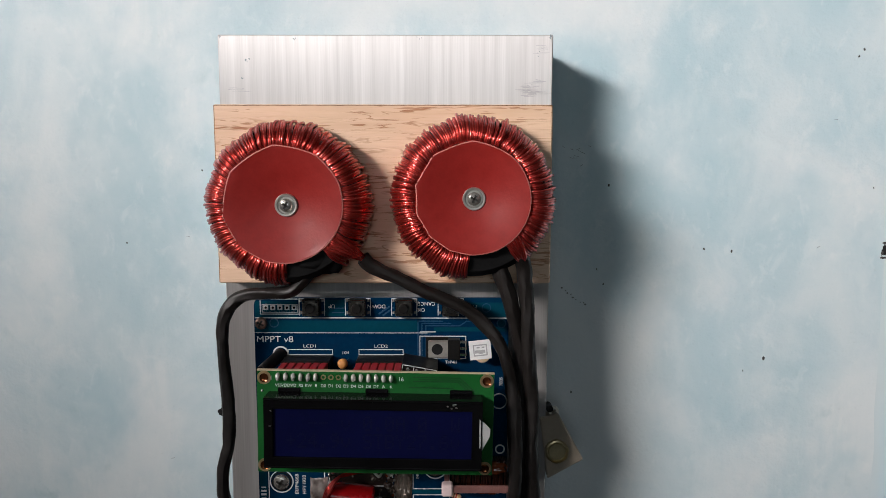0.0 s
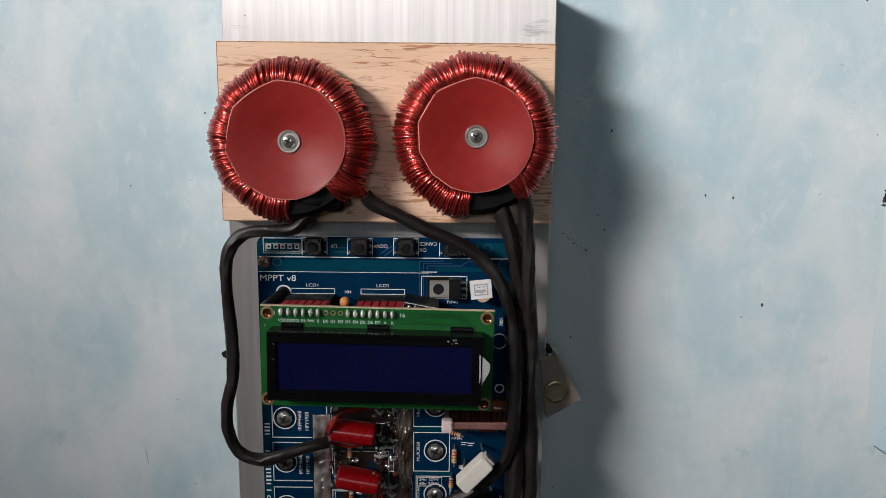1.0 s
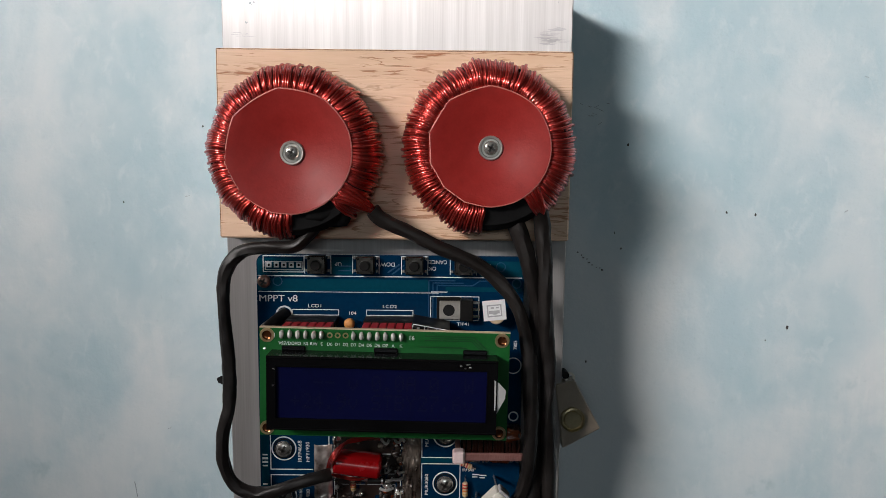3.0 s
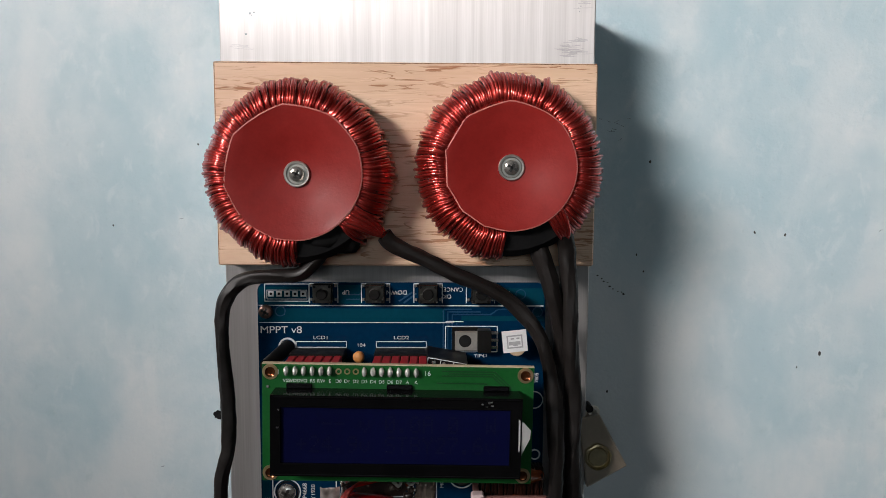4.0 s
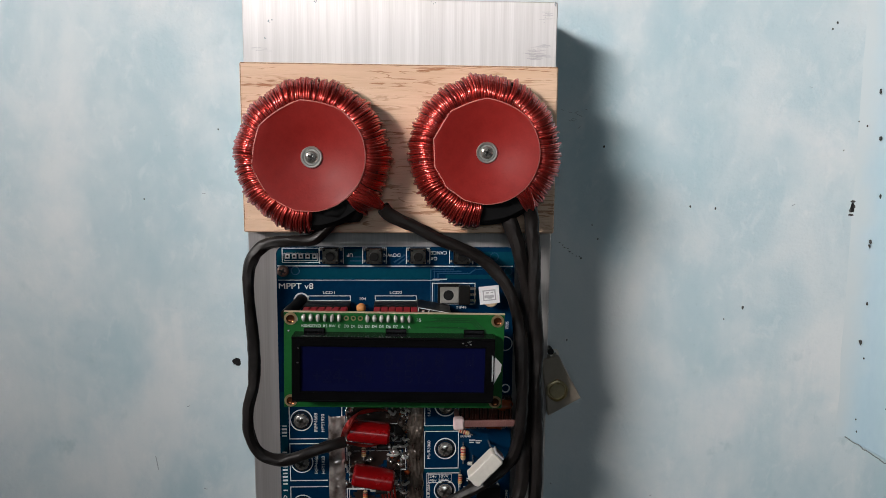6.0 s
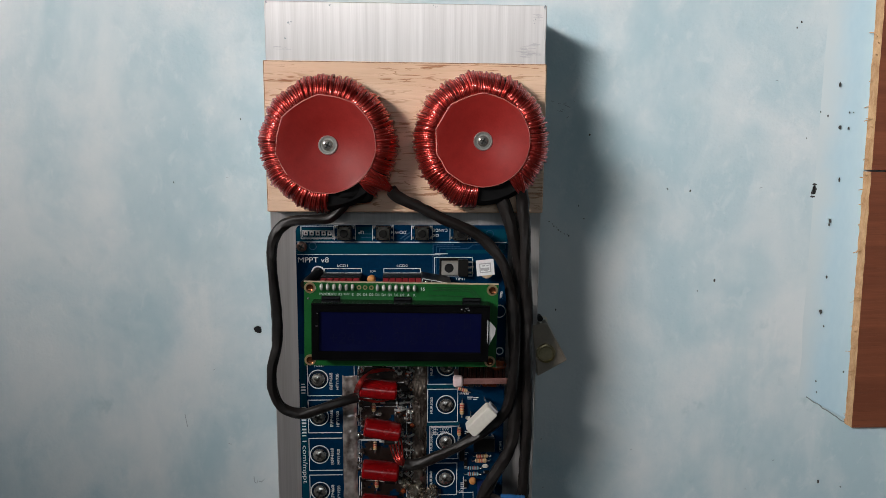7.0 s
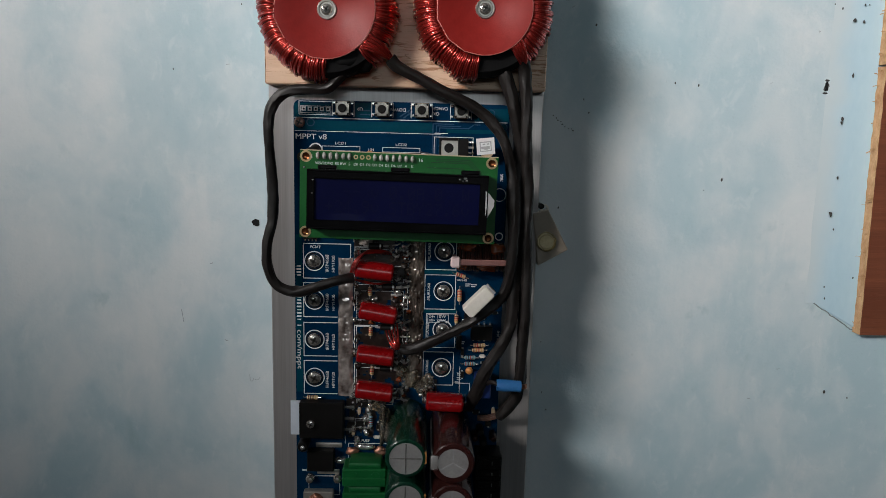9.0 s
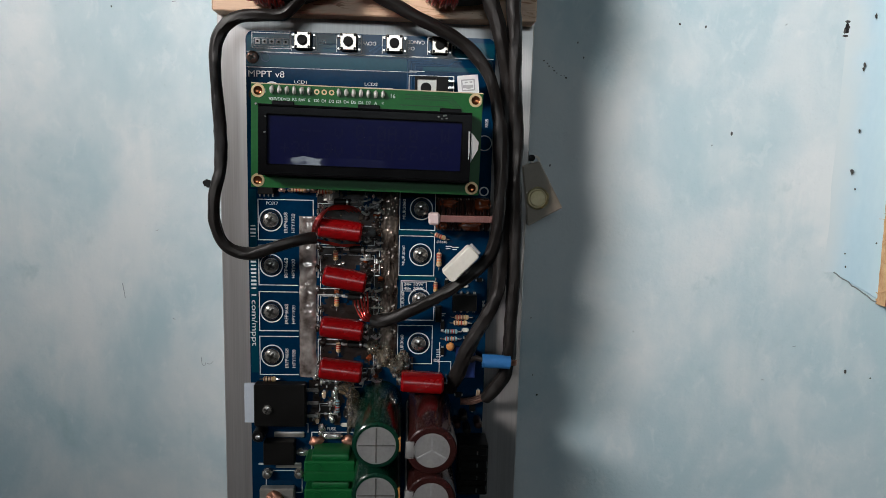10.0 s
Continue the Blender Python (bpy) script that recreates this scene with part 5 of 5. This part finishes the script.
for x, z in ((-4.5, -80.6), (-5.0, -99.4), (-5.0, -118.6), (-10.5, -62.2)):
    ob = thing("grey_diode", "dark grey axial diode soldered between red capacitors", "diode", (x, -1.8, z), group="axial diodes")
    part("body", lathe([(1.1, -3.2), (1.4, -2.9), (1.4, 2.9), (1.1, 3.2)], axis="x", seg=16), BLACK, ob)
    part("band", lathe([(1.43, 1.6), (1.43, 2.4)], axis="x", seg=16), GREYMETAL, ob, "silver ring")
    part("lead", tube(spline([(-5.4, 1.7, 0), (-5.0, 0.2, 0), (-3, 0, 0), (3, 0, 0), (5.0, 0.2, 0), (5.4, 1.7, 0)], 4), 0.45, 6), STEEL, ob)

# ---- copper ends ----


def copper_loops(name, label, ways, strand=WIRE):
    ob = thing(name, label, "wire")
    for k, w in enumerate(ways):
        part("strand", tube(spline(w, 5), 0.42, 6), strand, ob)


copper_loops("copper_leads", "red enamelled copper strands soldered beside a film capacitor", [[(-21.5 + 0.6 * k, -7, -74.5 + 0.3 * k), (-19.5 + 0.5 * k, -10 - k, -68.5), (-16 + 0.7 * k, -8, -65.0 + 0.5 * k), (-10 + k, -5, -64.5 + 0.3 * k), (-8 + 1.5 * k, -0.2, -66)] for k in range(4)])
copper_loops("copper_leads", "red enamelled copper strands beside a film capacitor", [[(-21 + k, -7, -76 - 0.3 * k), (-14 + k, -6.5, -77.5 - 0.4 * k), (-9 + k, -4, -79 + 0.3 * k), (-6 + k, -0.2, -79)] for k in range(3)])
copper_loops("copper_leads", "red enamelled copper strands soldered to the board", [[(1.8, -8, -107.6 + 0.35 * k), (-1.6 + 0.5 * k, -9.6, -106.4 + 0.75 * k), (-4.4 + 1.1 * k, -6.5, -103.0 + 0.6 * k), (-6.0 + 1.3 * k, -0.2, -99.8 + 0.5 * k)] for k in range(5)])
copper_loops("copper_leads", "bare tinned copper ends at a sleeved cable", [[(48.5, -8.6, -136.0 - 0.5 * k), (45.6, -7.6, -139.2 + 0.75 * k), (41.6, -5.2, -141.6 + 0.8 * k), (37.6, -0.2, -143.6 + 0.7 * k)] for k in range(4)], TINNED)

# ---- sleeved cables ----


def cable(label, way, r, seed, extra=()):
    ob = thing("sleeved_cable", label, "cable", group="sleeved choke cables")
    part("sleeve", tube(spline(way, 14), r, 26, lumps=0.12, twist=0.05, lobes=0.055, seed=seed), SLEEVE, ob, "wrinkled black heat-shrink sleeve")
    for w in extra:
        part("strand", tube(spline(w, 6), 0.55, 6), WIRE, ob, "red enamelled copper strand")
    return ob


cable("black sleeved cable looping from a choke round the heatsink's edge", [(-21.5, -13, 14.5), (-24, -13.5, 11), (-30, -12, 5.2), (-37, -11.5, 4.3), (-44, -11, 3.7), (-50.0, -10.5, 1.4), (-53.8, -10.5, -4), (-55.2, -10, -12), (-54.8, -10, -22), (-53.6, -10.5, -37), (-53.9, -11, -50), (-56.4, -11, -61), (-56.0, -11, -71), (-52.4, -11, -78.4), (-46, -11.5, -81.2), (-40, -12, -80.6), (-31.7, -12, -77.6), (-24, -11, -75.6), (-20, -9, -75.2)], 2.2, 1)
cable("black sleeved cable crossing from a choke down over the board", [(-4.5, -15, 17.2), (-1.2, -14, 13.9), (7.4, -13, 9.6), (16.0, -12.5, 5.4), (24.8, -12, 1.6), (33.0, -12, -3.0), (39.0, -12.5, -8.4), (43.2, -13, -14.6), (45.8, -14, -22.6), (47.3, -15, -31), (47.9, -16, -40), (48.2, -16.5, -50), (48.2, -16.5, -60), (48.0, -15.5, -69), (46.0, -14.5, -78.6), (41.3, -13.5, -85.1), (34.0, -12.5, -91.7), (25.6, -11.5, -97.3), (15.0, -10, -103.2), (5.5, -9, -107.2), (1.2, -8.5, -107.0)], 2.35, 2, [[(-15.8 + 0.9 * k, -20.0, 20.4 + 1.1 * k), (-12 + 0.9 * k, -20.6, 19.4 + 0.8 * k), (-7.5 + 0.5 * k, -18.4, 17.6 + 0.55 * k), (-3.5, -15, 16.2 + 0.2 * k)] for k in range(5)])
cable("black sleeved cable running from a choke down the board's edge", [(40.0, -12, 18), (42.0, -13, 13.5), (44.4, -13, 7.0), (46.6, -13, 0), (48.8, -12, -8), (50.4, -10.5, -16), (51.0, -9.5, -26), (50.6, -9.0, -42), (50.2, -9.5, -56), (50.6, -11, -69), (49.8, -12.5, -81), (49.8, -13, -90), (48.2, -13, -97.5), (45.0, -12.5, -105), (40.1, -11.5, -114), (37.0, -10, -122), (35.0, -8, -129), (33.5, -3, -134), (33, -1, -137)], 2.8, 3)
cable("wide black sleeved cable hanging from a choke along the heatsink", [(49.3, -15, 18.8), (50.6, -13.5, 14), (51.3, -13, 7), (52.0, -13, -1), (52.5, -13, -9), (53.0, -12.5, -19), (53.7, -12, -28), (54.3, -12, -39), (54.3, -12, -50), (54.8, -12, -61), (55.2, -12, -73), (55.4, -12, -86), (55.0, -12, -99), (55.0, -12, -112), (54.6, -11.5, -121), (53.0, -11, -128), (49.0, -9.5, -134.5), (46.6, -8, -138.2)], 2.55, 4, [[(43.6 + 1.0 * k, -20.2, 23.0 + 0.7 * k), (45.6 + 0.9 * k, -20.0, 21.0 + 0.3 * k), (47.8 + 0.7 * k, -17.4, 18.0), (49.2 + 0.2 * k, -14.6, 15)] for k in range(5)])
for c, r in (((-20.5, -12, 16.6), (9.0, 6.5, 5.6)), ((40, -12, 18.8), (9.0, 6.5, 5.2))):
    thing("tape_wrap", "lumpy black tape wrapped round the choke's wire ends", "tape", c, blob((0, 0, 0), r, seed=c[0], rough=0.35, sub=3), CORE)

# ---- right-hand small parts ----
ob = thing("wound_coil", "lacquered copper coil under a nylon cable tie", "coil", (36, 0, -66))
part("former", box(-10.5, 10.5, -4.5, 0, -5.6, 6.4, 0.6), CORE, ob, "dark coil former")
rng = random.Random(14)
for k in range(19):
    x = -9.8 + 1.06 * k + rng.uniform(-0.15, 0.15)
    j = rng.uniform(-0.5, 0.5)
    part("winding", tube(spline([(x, -0.5, 6.0), (x, -5.0, 6.2), (x + 0.3 + j, -6.2, 3), (x + 0.4, -6.2, -3), (x + 0.6 - j, -5.0, -5.6), (x + 0.6, -0.5, -5.4)], 3), 0.5, 6), COIL, ob)
for c, r in (((-6, -5.6, 4.6), (3.6, 1.4, 1.8)), ((3, -5.8, -3.8), (5.0, 1.3, 1.9)), ((7, -5.6, 4.0), (3.4, 1.4, 2.2)), ((-8, -5.4, -3.6), (2.4, 1.4, 2.0))):
    part("lacquer_drip", blob(c, r, seed=c[0], rough=0.6, sub=3), AMBER, ob, "glossy dark amber lacquer")
tie = thing("cable_tie", "pinkish white nylon cable tie round the coil", "cable tie", (24.3, -12.5, -66.7))
part("head", box(-1.9, 2.2, -2.0, 2.2, -2.2, 2.2, 0.6), TIEHEAD, tie, "pale pinkish tie head")
part("strap", box(2.0, 22, -0.8, 0.5, -1.25, 1.25, 0.25), NYLON, tie)
part("strap_end", box(-0.9, 0.9, 2.0, 12.4, -1.3, 1.3, 0.2), NYLON, tie)
for k in range(22):
    part("tooth", box(3 + k * 0.85, 3.4 + k * 0.85, -1.05, -0.75, -1.0, 1.0), NYLON, tie, smooth=0)
conn = thing("white_connector", "white ceramic block with a slanted end beside the cables", "connector", (34.6, -3, -82.6), turn=-46)
bm = bmesh.new()
sec = [(-7.4, -1.6), (-6.4, -2.9), (6.2, -2.9), (7.0, -2.0), (7.0, 2.0), (6.2, 2.9), (-7.0, 2.9)]
a, b = [bm.verts.new((x, -17, z)) for x, z in sec], [bm.verts.new((x, -10.5, z)) for x, z in sec]
bm.faces.new(a), bm.faces.new(b[::-1])
for k in range(7):
    bm.faces.new((a[k], b[k], b[(k + 1) % 7], a[(k + 1) % 7]))
bmesh.ops.bevel(bm, geom=bm.edges[:], offset=0.4, segments=1, affect="EDGES")
part("block", bm, WHITE, conn)
part("end_cap", box(6.9, 8.0, -16.2, -11.2, -2.2, 2.2, 0.2), GREYPRINT, conn, "grey end face")
for x in (-5, 5):
    part("lead", tube(spline([(x, -11, 0), (x, -5, 0.3), (x * 0.9, 3, 0)]), 0.45, 6), SOLDER, conn)
ob = thing("chip", "black eight-pin chip with tinned legs", "chip", (37.7, 0, -100.8))
part("body", box(-4.8, 4.8, -4.2, -0.6, -3.2, 3.2, 0.25), BLACK, ob)
for k in range(4):
    for s in (-1, 1):
        part("leg", box(-4.2 + 2.54 * k, -3.3 + 2.54 * k, -2.2, 0, s * 3.7 - 0.45, s * 3.7 + 0.45, 0.12), SOLDER, ob)
ob = thing("diode", "small black diode standing on the board", "diode", (27.6, 0, -105.8), lathe([(1.2, -3.2), (1.3, -3.0), (1.3, 3.0), (1.2, 3.2)], axis="z", c=(0, -1.4, 0), seg=14), BLACK)
rng = random.Random(8)
for k, (x, z, w, h, m) in enumerate(((30.5, -93.6, 1.6, 3.0, BLACK), (33.2, -93.2, 1.4, 2.4, BEIGE), (30.2, -97.5, 1.4, 3.4, BLACK), (29.4, -110.6, 1.6, 3.4, BLACK), (38.6, -112.5, 2.0, 1.6, WHITE), (39.4, -115.6, 2.2, 1.6, BLACK), (30.4, -88.8, 1.8, 1.4, WHITE), (43.5, -92.0, 2.2, 1.6, BLACK), (29.6, -121.4, 1.6, 3.2, BLACK), (31.8, -70.2, 1.6, 2.6, BLACK), (36.5, -94.6, 4.6, 1.0, WHITE), (-20.5, -137.5, 1.8, 3.0, BLACK), (-17.5, -139.8, 1.4, 2.6, BEIGE), (-14.6, -136.6, 3.2, 2.2, BLACK), (-9.4, -137.2, 1.6, 3.2, BEIGE), (-17.2, -146.0, 3.6, 2.6, BLACK), (-20.2, -150.2, 1.4, 3.0, BEIGE), (-13.6, -149.6, 1.4, 2.6, BLACK), (-8.6, -147.0, 1.6, 3.4, BLACK), (-9.0, -152.6, 2.8, 1.4, WHITE), (36.6, -139.6, 2.6, 2.2, BLACK), (42.4, -144.8, 2.6, 3.4, BLACK), (44.6, -139.0, 1.6, 2.8, BEIGE))):
    ob = thing("chip_component", "tiny surface-mounted component with tinned ends", "component", (x, 0, z), group="tiny board components")
    part("body", box(-w / 2, w / 2, -1.0, 0, -h / 2, h / 2, 0.15), m, ob)
    for sgn in (-1, 1):
        e = (w / 2, 0) if w > h else (0, h / 2)
        part("tinned_end", box(sgn * e[0] - 0.45, sgn * e[0] + 0.45, -0.9, 0, sgn * e[1] - 0.45, sgn * e[1] + 0.45, 0.1), STEEL, ob)
ob = thing("trimmer", "blue trimmer resistor on the board", "trimmer", (38.6, 0, -124.6))
part("body", box(-3.6, 3.6, -9, 0, -5, 5, 0.3), NAVY, ob)
part("screw", lathe([(1.1, 9), (1.1, 9.8), (0.01, 9.8)], c=(-1.8, 0, 3), seg=14), BRASS, ob)
ob = thing("blue_sleeve", "bright blue insulating sleeve on a copper wire end", "sleeve", (49.6, -19, -119.6), turn=3)
part("tube", tube(spline([(-6, 0, 0), (-2, -0.2, 0.1), (2, -0.1, 0), (4.4, 0, -0.1)]), 2.6, 16, lumps=0.06), BLUE, ob)
for k in range(4):
    part("strand", tube(spline([(4, 0, 0.5 * k - 0.8), (6.5, 0.3, 0.5 * k - 0.9), (7.5, 4, 0.3 * k - 1.5), (6.5, 9, -4)]), 0.42, 6), BARE, ob, "bare copper strand")
part("tail", tube(spline([(-5, 0, 0), (-8, 3, 0), (-9, 9, -3)]), 1.0, 8), SLEEVE, ob)
part("printed_ring", ring_print((43.7, -38.4), 2.8, 0.35), SILK, pcb)
part("printed_ring", ring_print((44.2, -57.0), 1.6, 0.5), SILK, pcb)
pw("7805", 44.4, -32.6, 1.7, turn=-90)

# ---- lower board ----
ob = thing("power_module", "black power transistor screwed down over a pale insulator", "transistor", (-34, 0, -142.8))
part("body", box(-10.3, 9.8, -5.8, -0.8, -8.6, 8.6, 0.4), BLACK, ob)
part("insulator", box(-15.0, -9.6, -1.1, -0.4, -8.8, 7.7, 0.1), PAD, ob, "grey-blue insulating pad")
screw_head(ob, (-5.0, -5.8, -1.4), 2.0, "zinc screw")
for z in (-5.4, 0, 5.4):
    part("leg", box(9.7, 14.5, -2.4, -1.6, z - 0.7, z + 0.7, 0.15), SOLDER, ob)
ob = thing("upright_diode", "black diode standing on a soldered lead", "diode", (-42.4, 0, -154.6))
part("body", lathe([(2.2, 0), (2.5, 0.4), (2.5, 7.5), (2.1, 8.2), (0.01, 8.3)]), BLACK, ob)
part("solder_cap", blob((0, -8.4, 0), (1.1, 0.5, 1.1), seed=4), SOLDER, ob)
ob = thing("current_sensor", "black moulded chip between two wide tinned pads", "chip", (-35, 0, -163.2))
part("body", box(-6.2, 6.2, -4.5, -0.4, -5.0, 5.0, 0.35), BLACK, ob)
for x0, x1, z in ((-2.6, 9.6, 6.4), (-2.0, 8.4, -6.8)):
    part("tinned_pad", box(x0, x1, -0.9, -0.05, z - 1.2, z + 1.2, 0.4, seg=2), TAB, ob, "flat tinned pad")
part("tinned_pad", blob((9.0, -0.4, -1.0), (3.2, 2.0, 1.6), seed=9, rough=0.3, sub=3), SOLDER, ob)
for x in (-40.2, -27.4):
    ob = thing("solder_post", "domed solder post on the board", "terminal", (x, 0, -173.2), lathe([(2.2, 0), (2.3, 1.0), (2.0, 2.4), (1.3, 3.3), (0.01, 3.7)], seg=20), SCREW, group="solder posts")
ob = thing("lug_terminal", "tinned screw terminal lug with copper strands", "terminal", (-36.5, 0, -182))
part("lug", box(-6.5, 7.5, -4, 0, -6, 3.4, 0.5), TAB, ob)
part("strands", blob((0, -4.6, -1), (3.6, 1.8, 3.2), seed=12, rough=0.6, sub=3), BARE, ob, "frayed copper strands")
for z in (-165.6, -177.2):
    ob = thing("screw_terminal", "bright green plastic screw terminal block", "terminal block", (-14, 0, z), group="green terminal blocks")
    part("body", box(-10, 10, -12, 0, -5.4, 2.6, 0.6), TERMINAL, ob)
    part("hood", box(-7.2, 7.6, -11.4, 0, 2.4, 5.4, 0.9, seg=2), TERMINAL, ob)
    part("lip", box(-9.9, 9.9, -13.2, -11.9, -5.2, -1.2, 0.4), TERMINAL, ob)
    for x in (-5, 5):
        part("slot", box(x - 0.9, x + 0.9, -12.15, -11.0, -3.9, -2.9, 0.1), HOLESHADE, ob)
        part("clamp_screw", lathe([(1.9, 11.5), (1.9, 12.2), (0.01, 12.2)], c=(x, 0, -0.4), seg=16), TERMINAL, ob)
ob = thing("fuse", "wire fuse with soldered ends on copper pads", "fuse", (-14, 0, -157.6))
part("wire", blob((0, -1.2, 0.6), (4.6, 1.6, 1.4), seed=3, rough=0.3, sub=3), SOLDER, ob)
for x in (-6.5, 6.5):
    part("pad", blob((x, -0.6, -2), (3.0, 1.6, 2.2), seed=x, rough=0.4, sub=3), BARE, ob, "orange flux-stained copper pad")


def can(c, r, h, sleeve, vent, label, stripe=False):
    lip = 0.70 if stripe else 0.80
    """An electrolytic capacitor standing towards the viewer, with its scored vent."""
    ob = thing("electrolytic_capacitor", label, "capacitor", c, group="large electrolytic capacitors")
    part("sleeve", lathe([(r, 0), (r, 1), (r * 0.97, 1.8), (r, 2.6), (r, h - 1.4), (r * 0.97, h - 0.35), (r * 0.90, h), (r * lip, h), (r * (lip - 0.01), h - 0.5)], seg=48), sleeve, ob, "glossy shrink sleeve")
    part("top", lathe([(r * lip, h - 0.6), (r * lip, h - 0.15), (0.01, h - 0.12)], seg=48), CAPTOP, ob, "scored aluminium top")
    bm = bmesh.new()
    for k in range(vent):
        a = math.pi * 2 * k / vent + (0 if vent == 4 else math.pi / 2)
        lines([(0, 0, (lip - 0.08) * r * math.cos(a), (lip - 0.08) * r * math.sin(a), 0.5)], y=-h, bm=bm)
        for v in bm.verts:
            if v.co.y > -1:
                v.co.y = -h + 0.3
    part("vent_score", bm, SOLDER if vent == 4 else GREYPRINT, ob)
    if stripe:
        bm = bmesh.new()
        cols = []
        for k in range(7):
            a = radians(158 + 7 * k)
            cols.append([bm.verts.new((1.008 * r * math.cos(a), -y, 1.008 * r * math.sin(a))) for y in (3, h - 1.2)])
        for p, q in zip(cols, cols[1:]):
            bm.faces.new((p[0], q[0], q[1], p[1]))
        part("stripe", bm, PAPER, ob, "pale marking stripe")
        part("stripe_end", box(-r * 1.03, -r * 0.66, -h - 0.08, -h + 0.3, -2.8, 3.4, 0.5, seg=2), CAPTOP, ob, "grey curled end of the marking stripe")
    else:
        part("marking", box(r * 0.86, r * 1.0, -h + 0.2, -h + 1.6, -2.4, 2.8, 0.2), ORANGE, ob, "orange printed mark")


for z in (-142.4, -160.8, -179.2):
    can((5.2, 0, z), 8.5, 42.5, CAPGREEN, 4, "dark green sleeved electrolytic capacitor with a cross vent")
for z in (-144.2, -162.4, -180.6):
    can((24.4, 0, z), 9.0, 42.5, CAPBROWN, 3, "dark brown sleeved electrolytic capacitor with a striped side", True)
ob = thing("black_connector", "black multi-way connector block on the board's edge", "connector", (42, 0, -166))
part("body", box(-5.6, 6.2, -12, 0, -11, 10, 0.4), BLACK, ob)
for k in range(4):
    part("rib", box(-5.0, 5.6, -13.4, -11.9, -9.6 + 5.2 * k, -6.6 + 5.2 * k, 0.4), BLACK, ob)
    part("clip", box(1.4, 2.0, -13.7, -13.2, -9.0 + 5.2 * k, -7.4 + 5.2 * k), GREYMETAL, ob)
for k, (c, r) in enumerate((((-7.5, -3, -136.5), (3.2, 2.6, 2.4)), ((-5.0, -10, -143.5), (2.6, 8, 7.5)), ((6.2, -2.5, -122.6), (3.0, 2.0, 3.4)), ((11.2, -2.5, -127.0), (3.4, 2.2, 2.6)), ((13.6, -2, -123.6), (2.4, 1.8, 2.2)), ((2.2, -2, -119.6), (2.2, 1.6, 2.4)))):
    thing("glue_blob", "lump of clear hardened hot glue on the board", "glue", c, blob((0, 0, 0), r, seed=k, rough=1.0, sub=3), RESIN, group="hot glue lumps")
for k, (x, z) in enumerate(((36, -150), (40, -152.5), (44.5, -150), (38.5, -147))):
    thing("standing_component", "small dark component standing beside the capacitors", "component", (x, 0, z), lathe([(1.6, 0), (1.7, 6), (1.2, 7.4), (0.01, 7.6)], seg=14), (COIL, BLACK, COIL, BLACK)[k], group="small dark components")
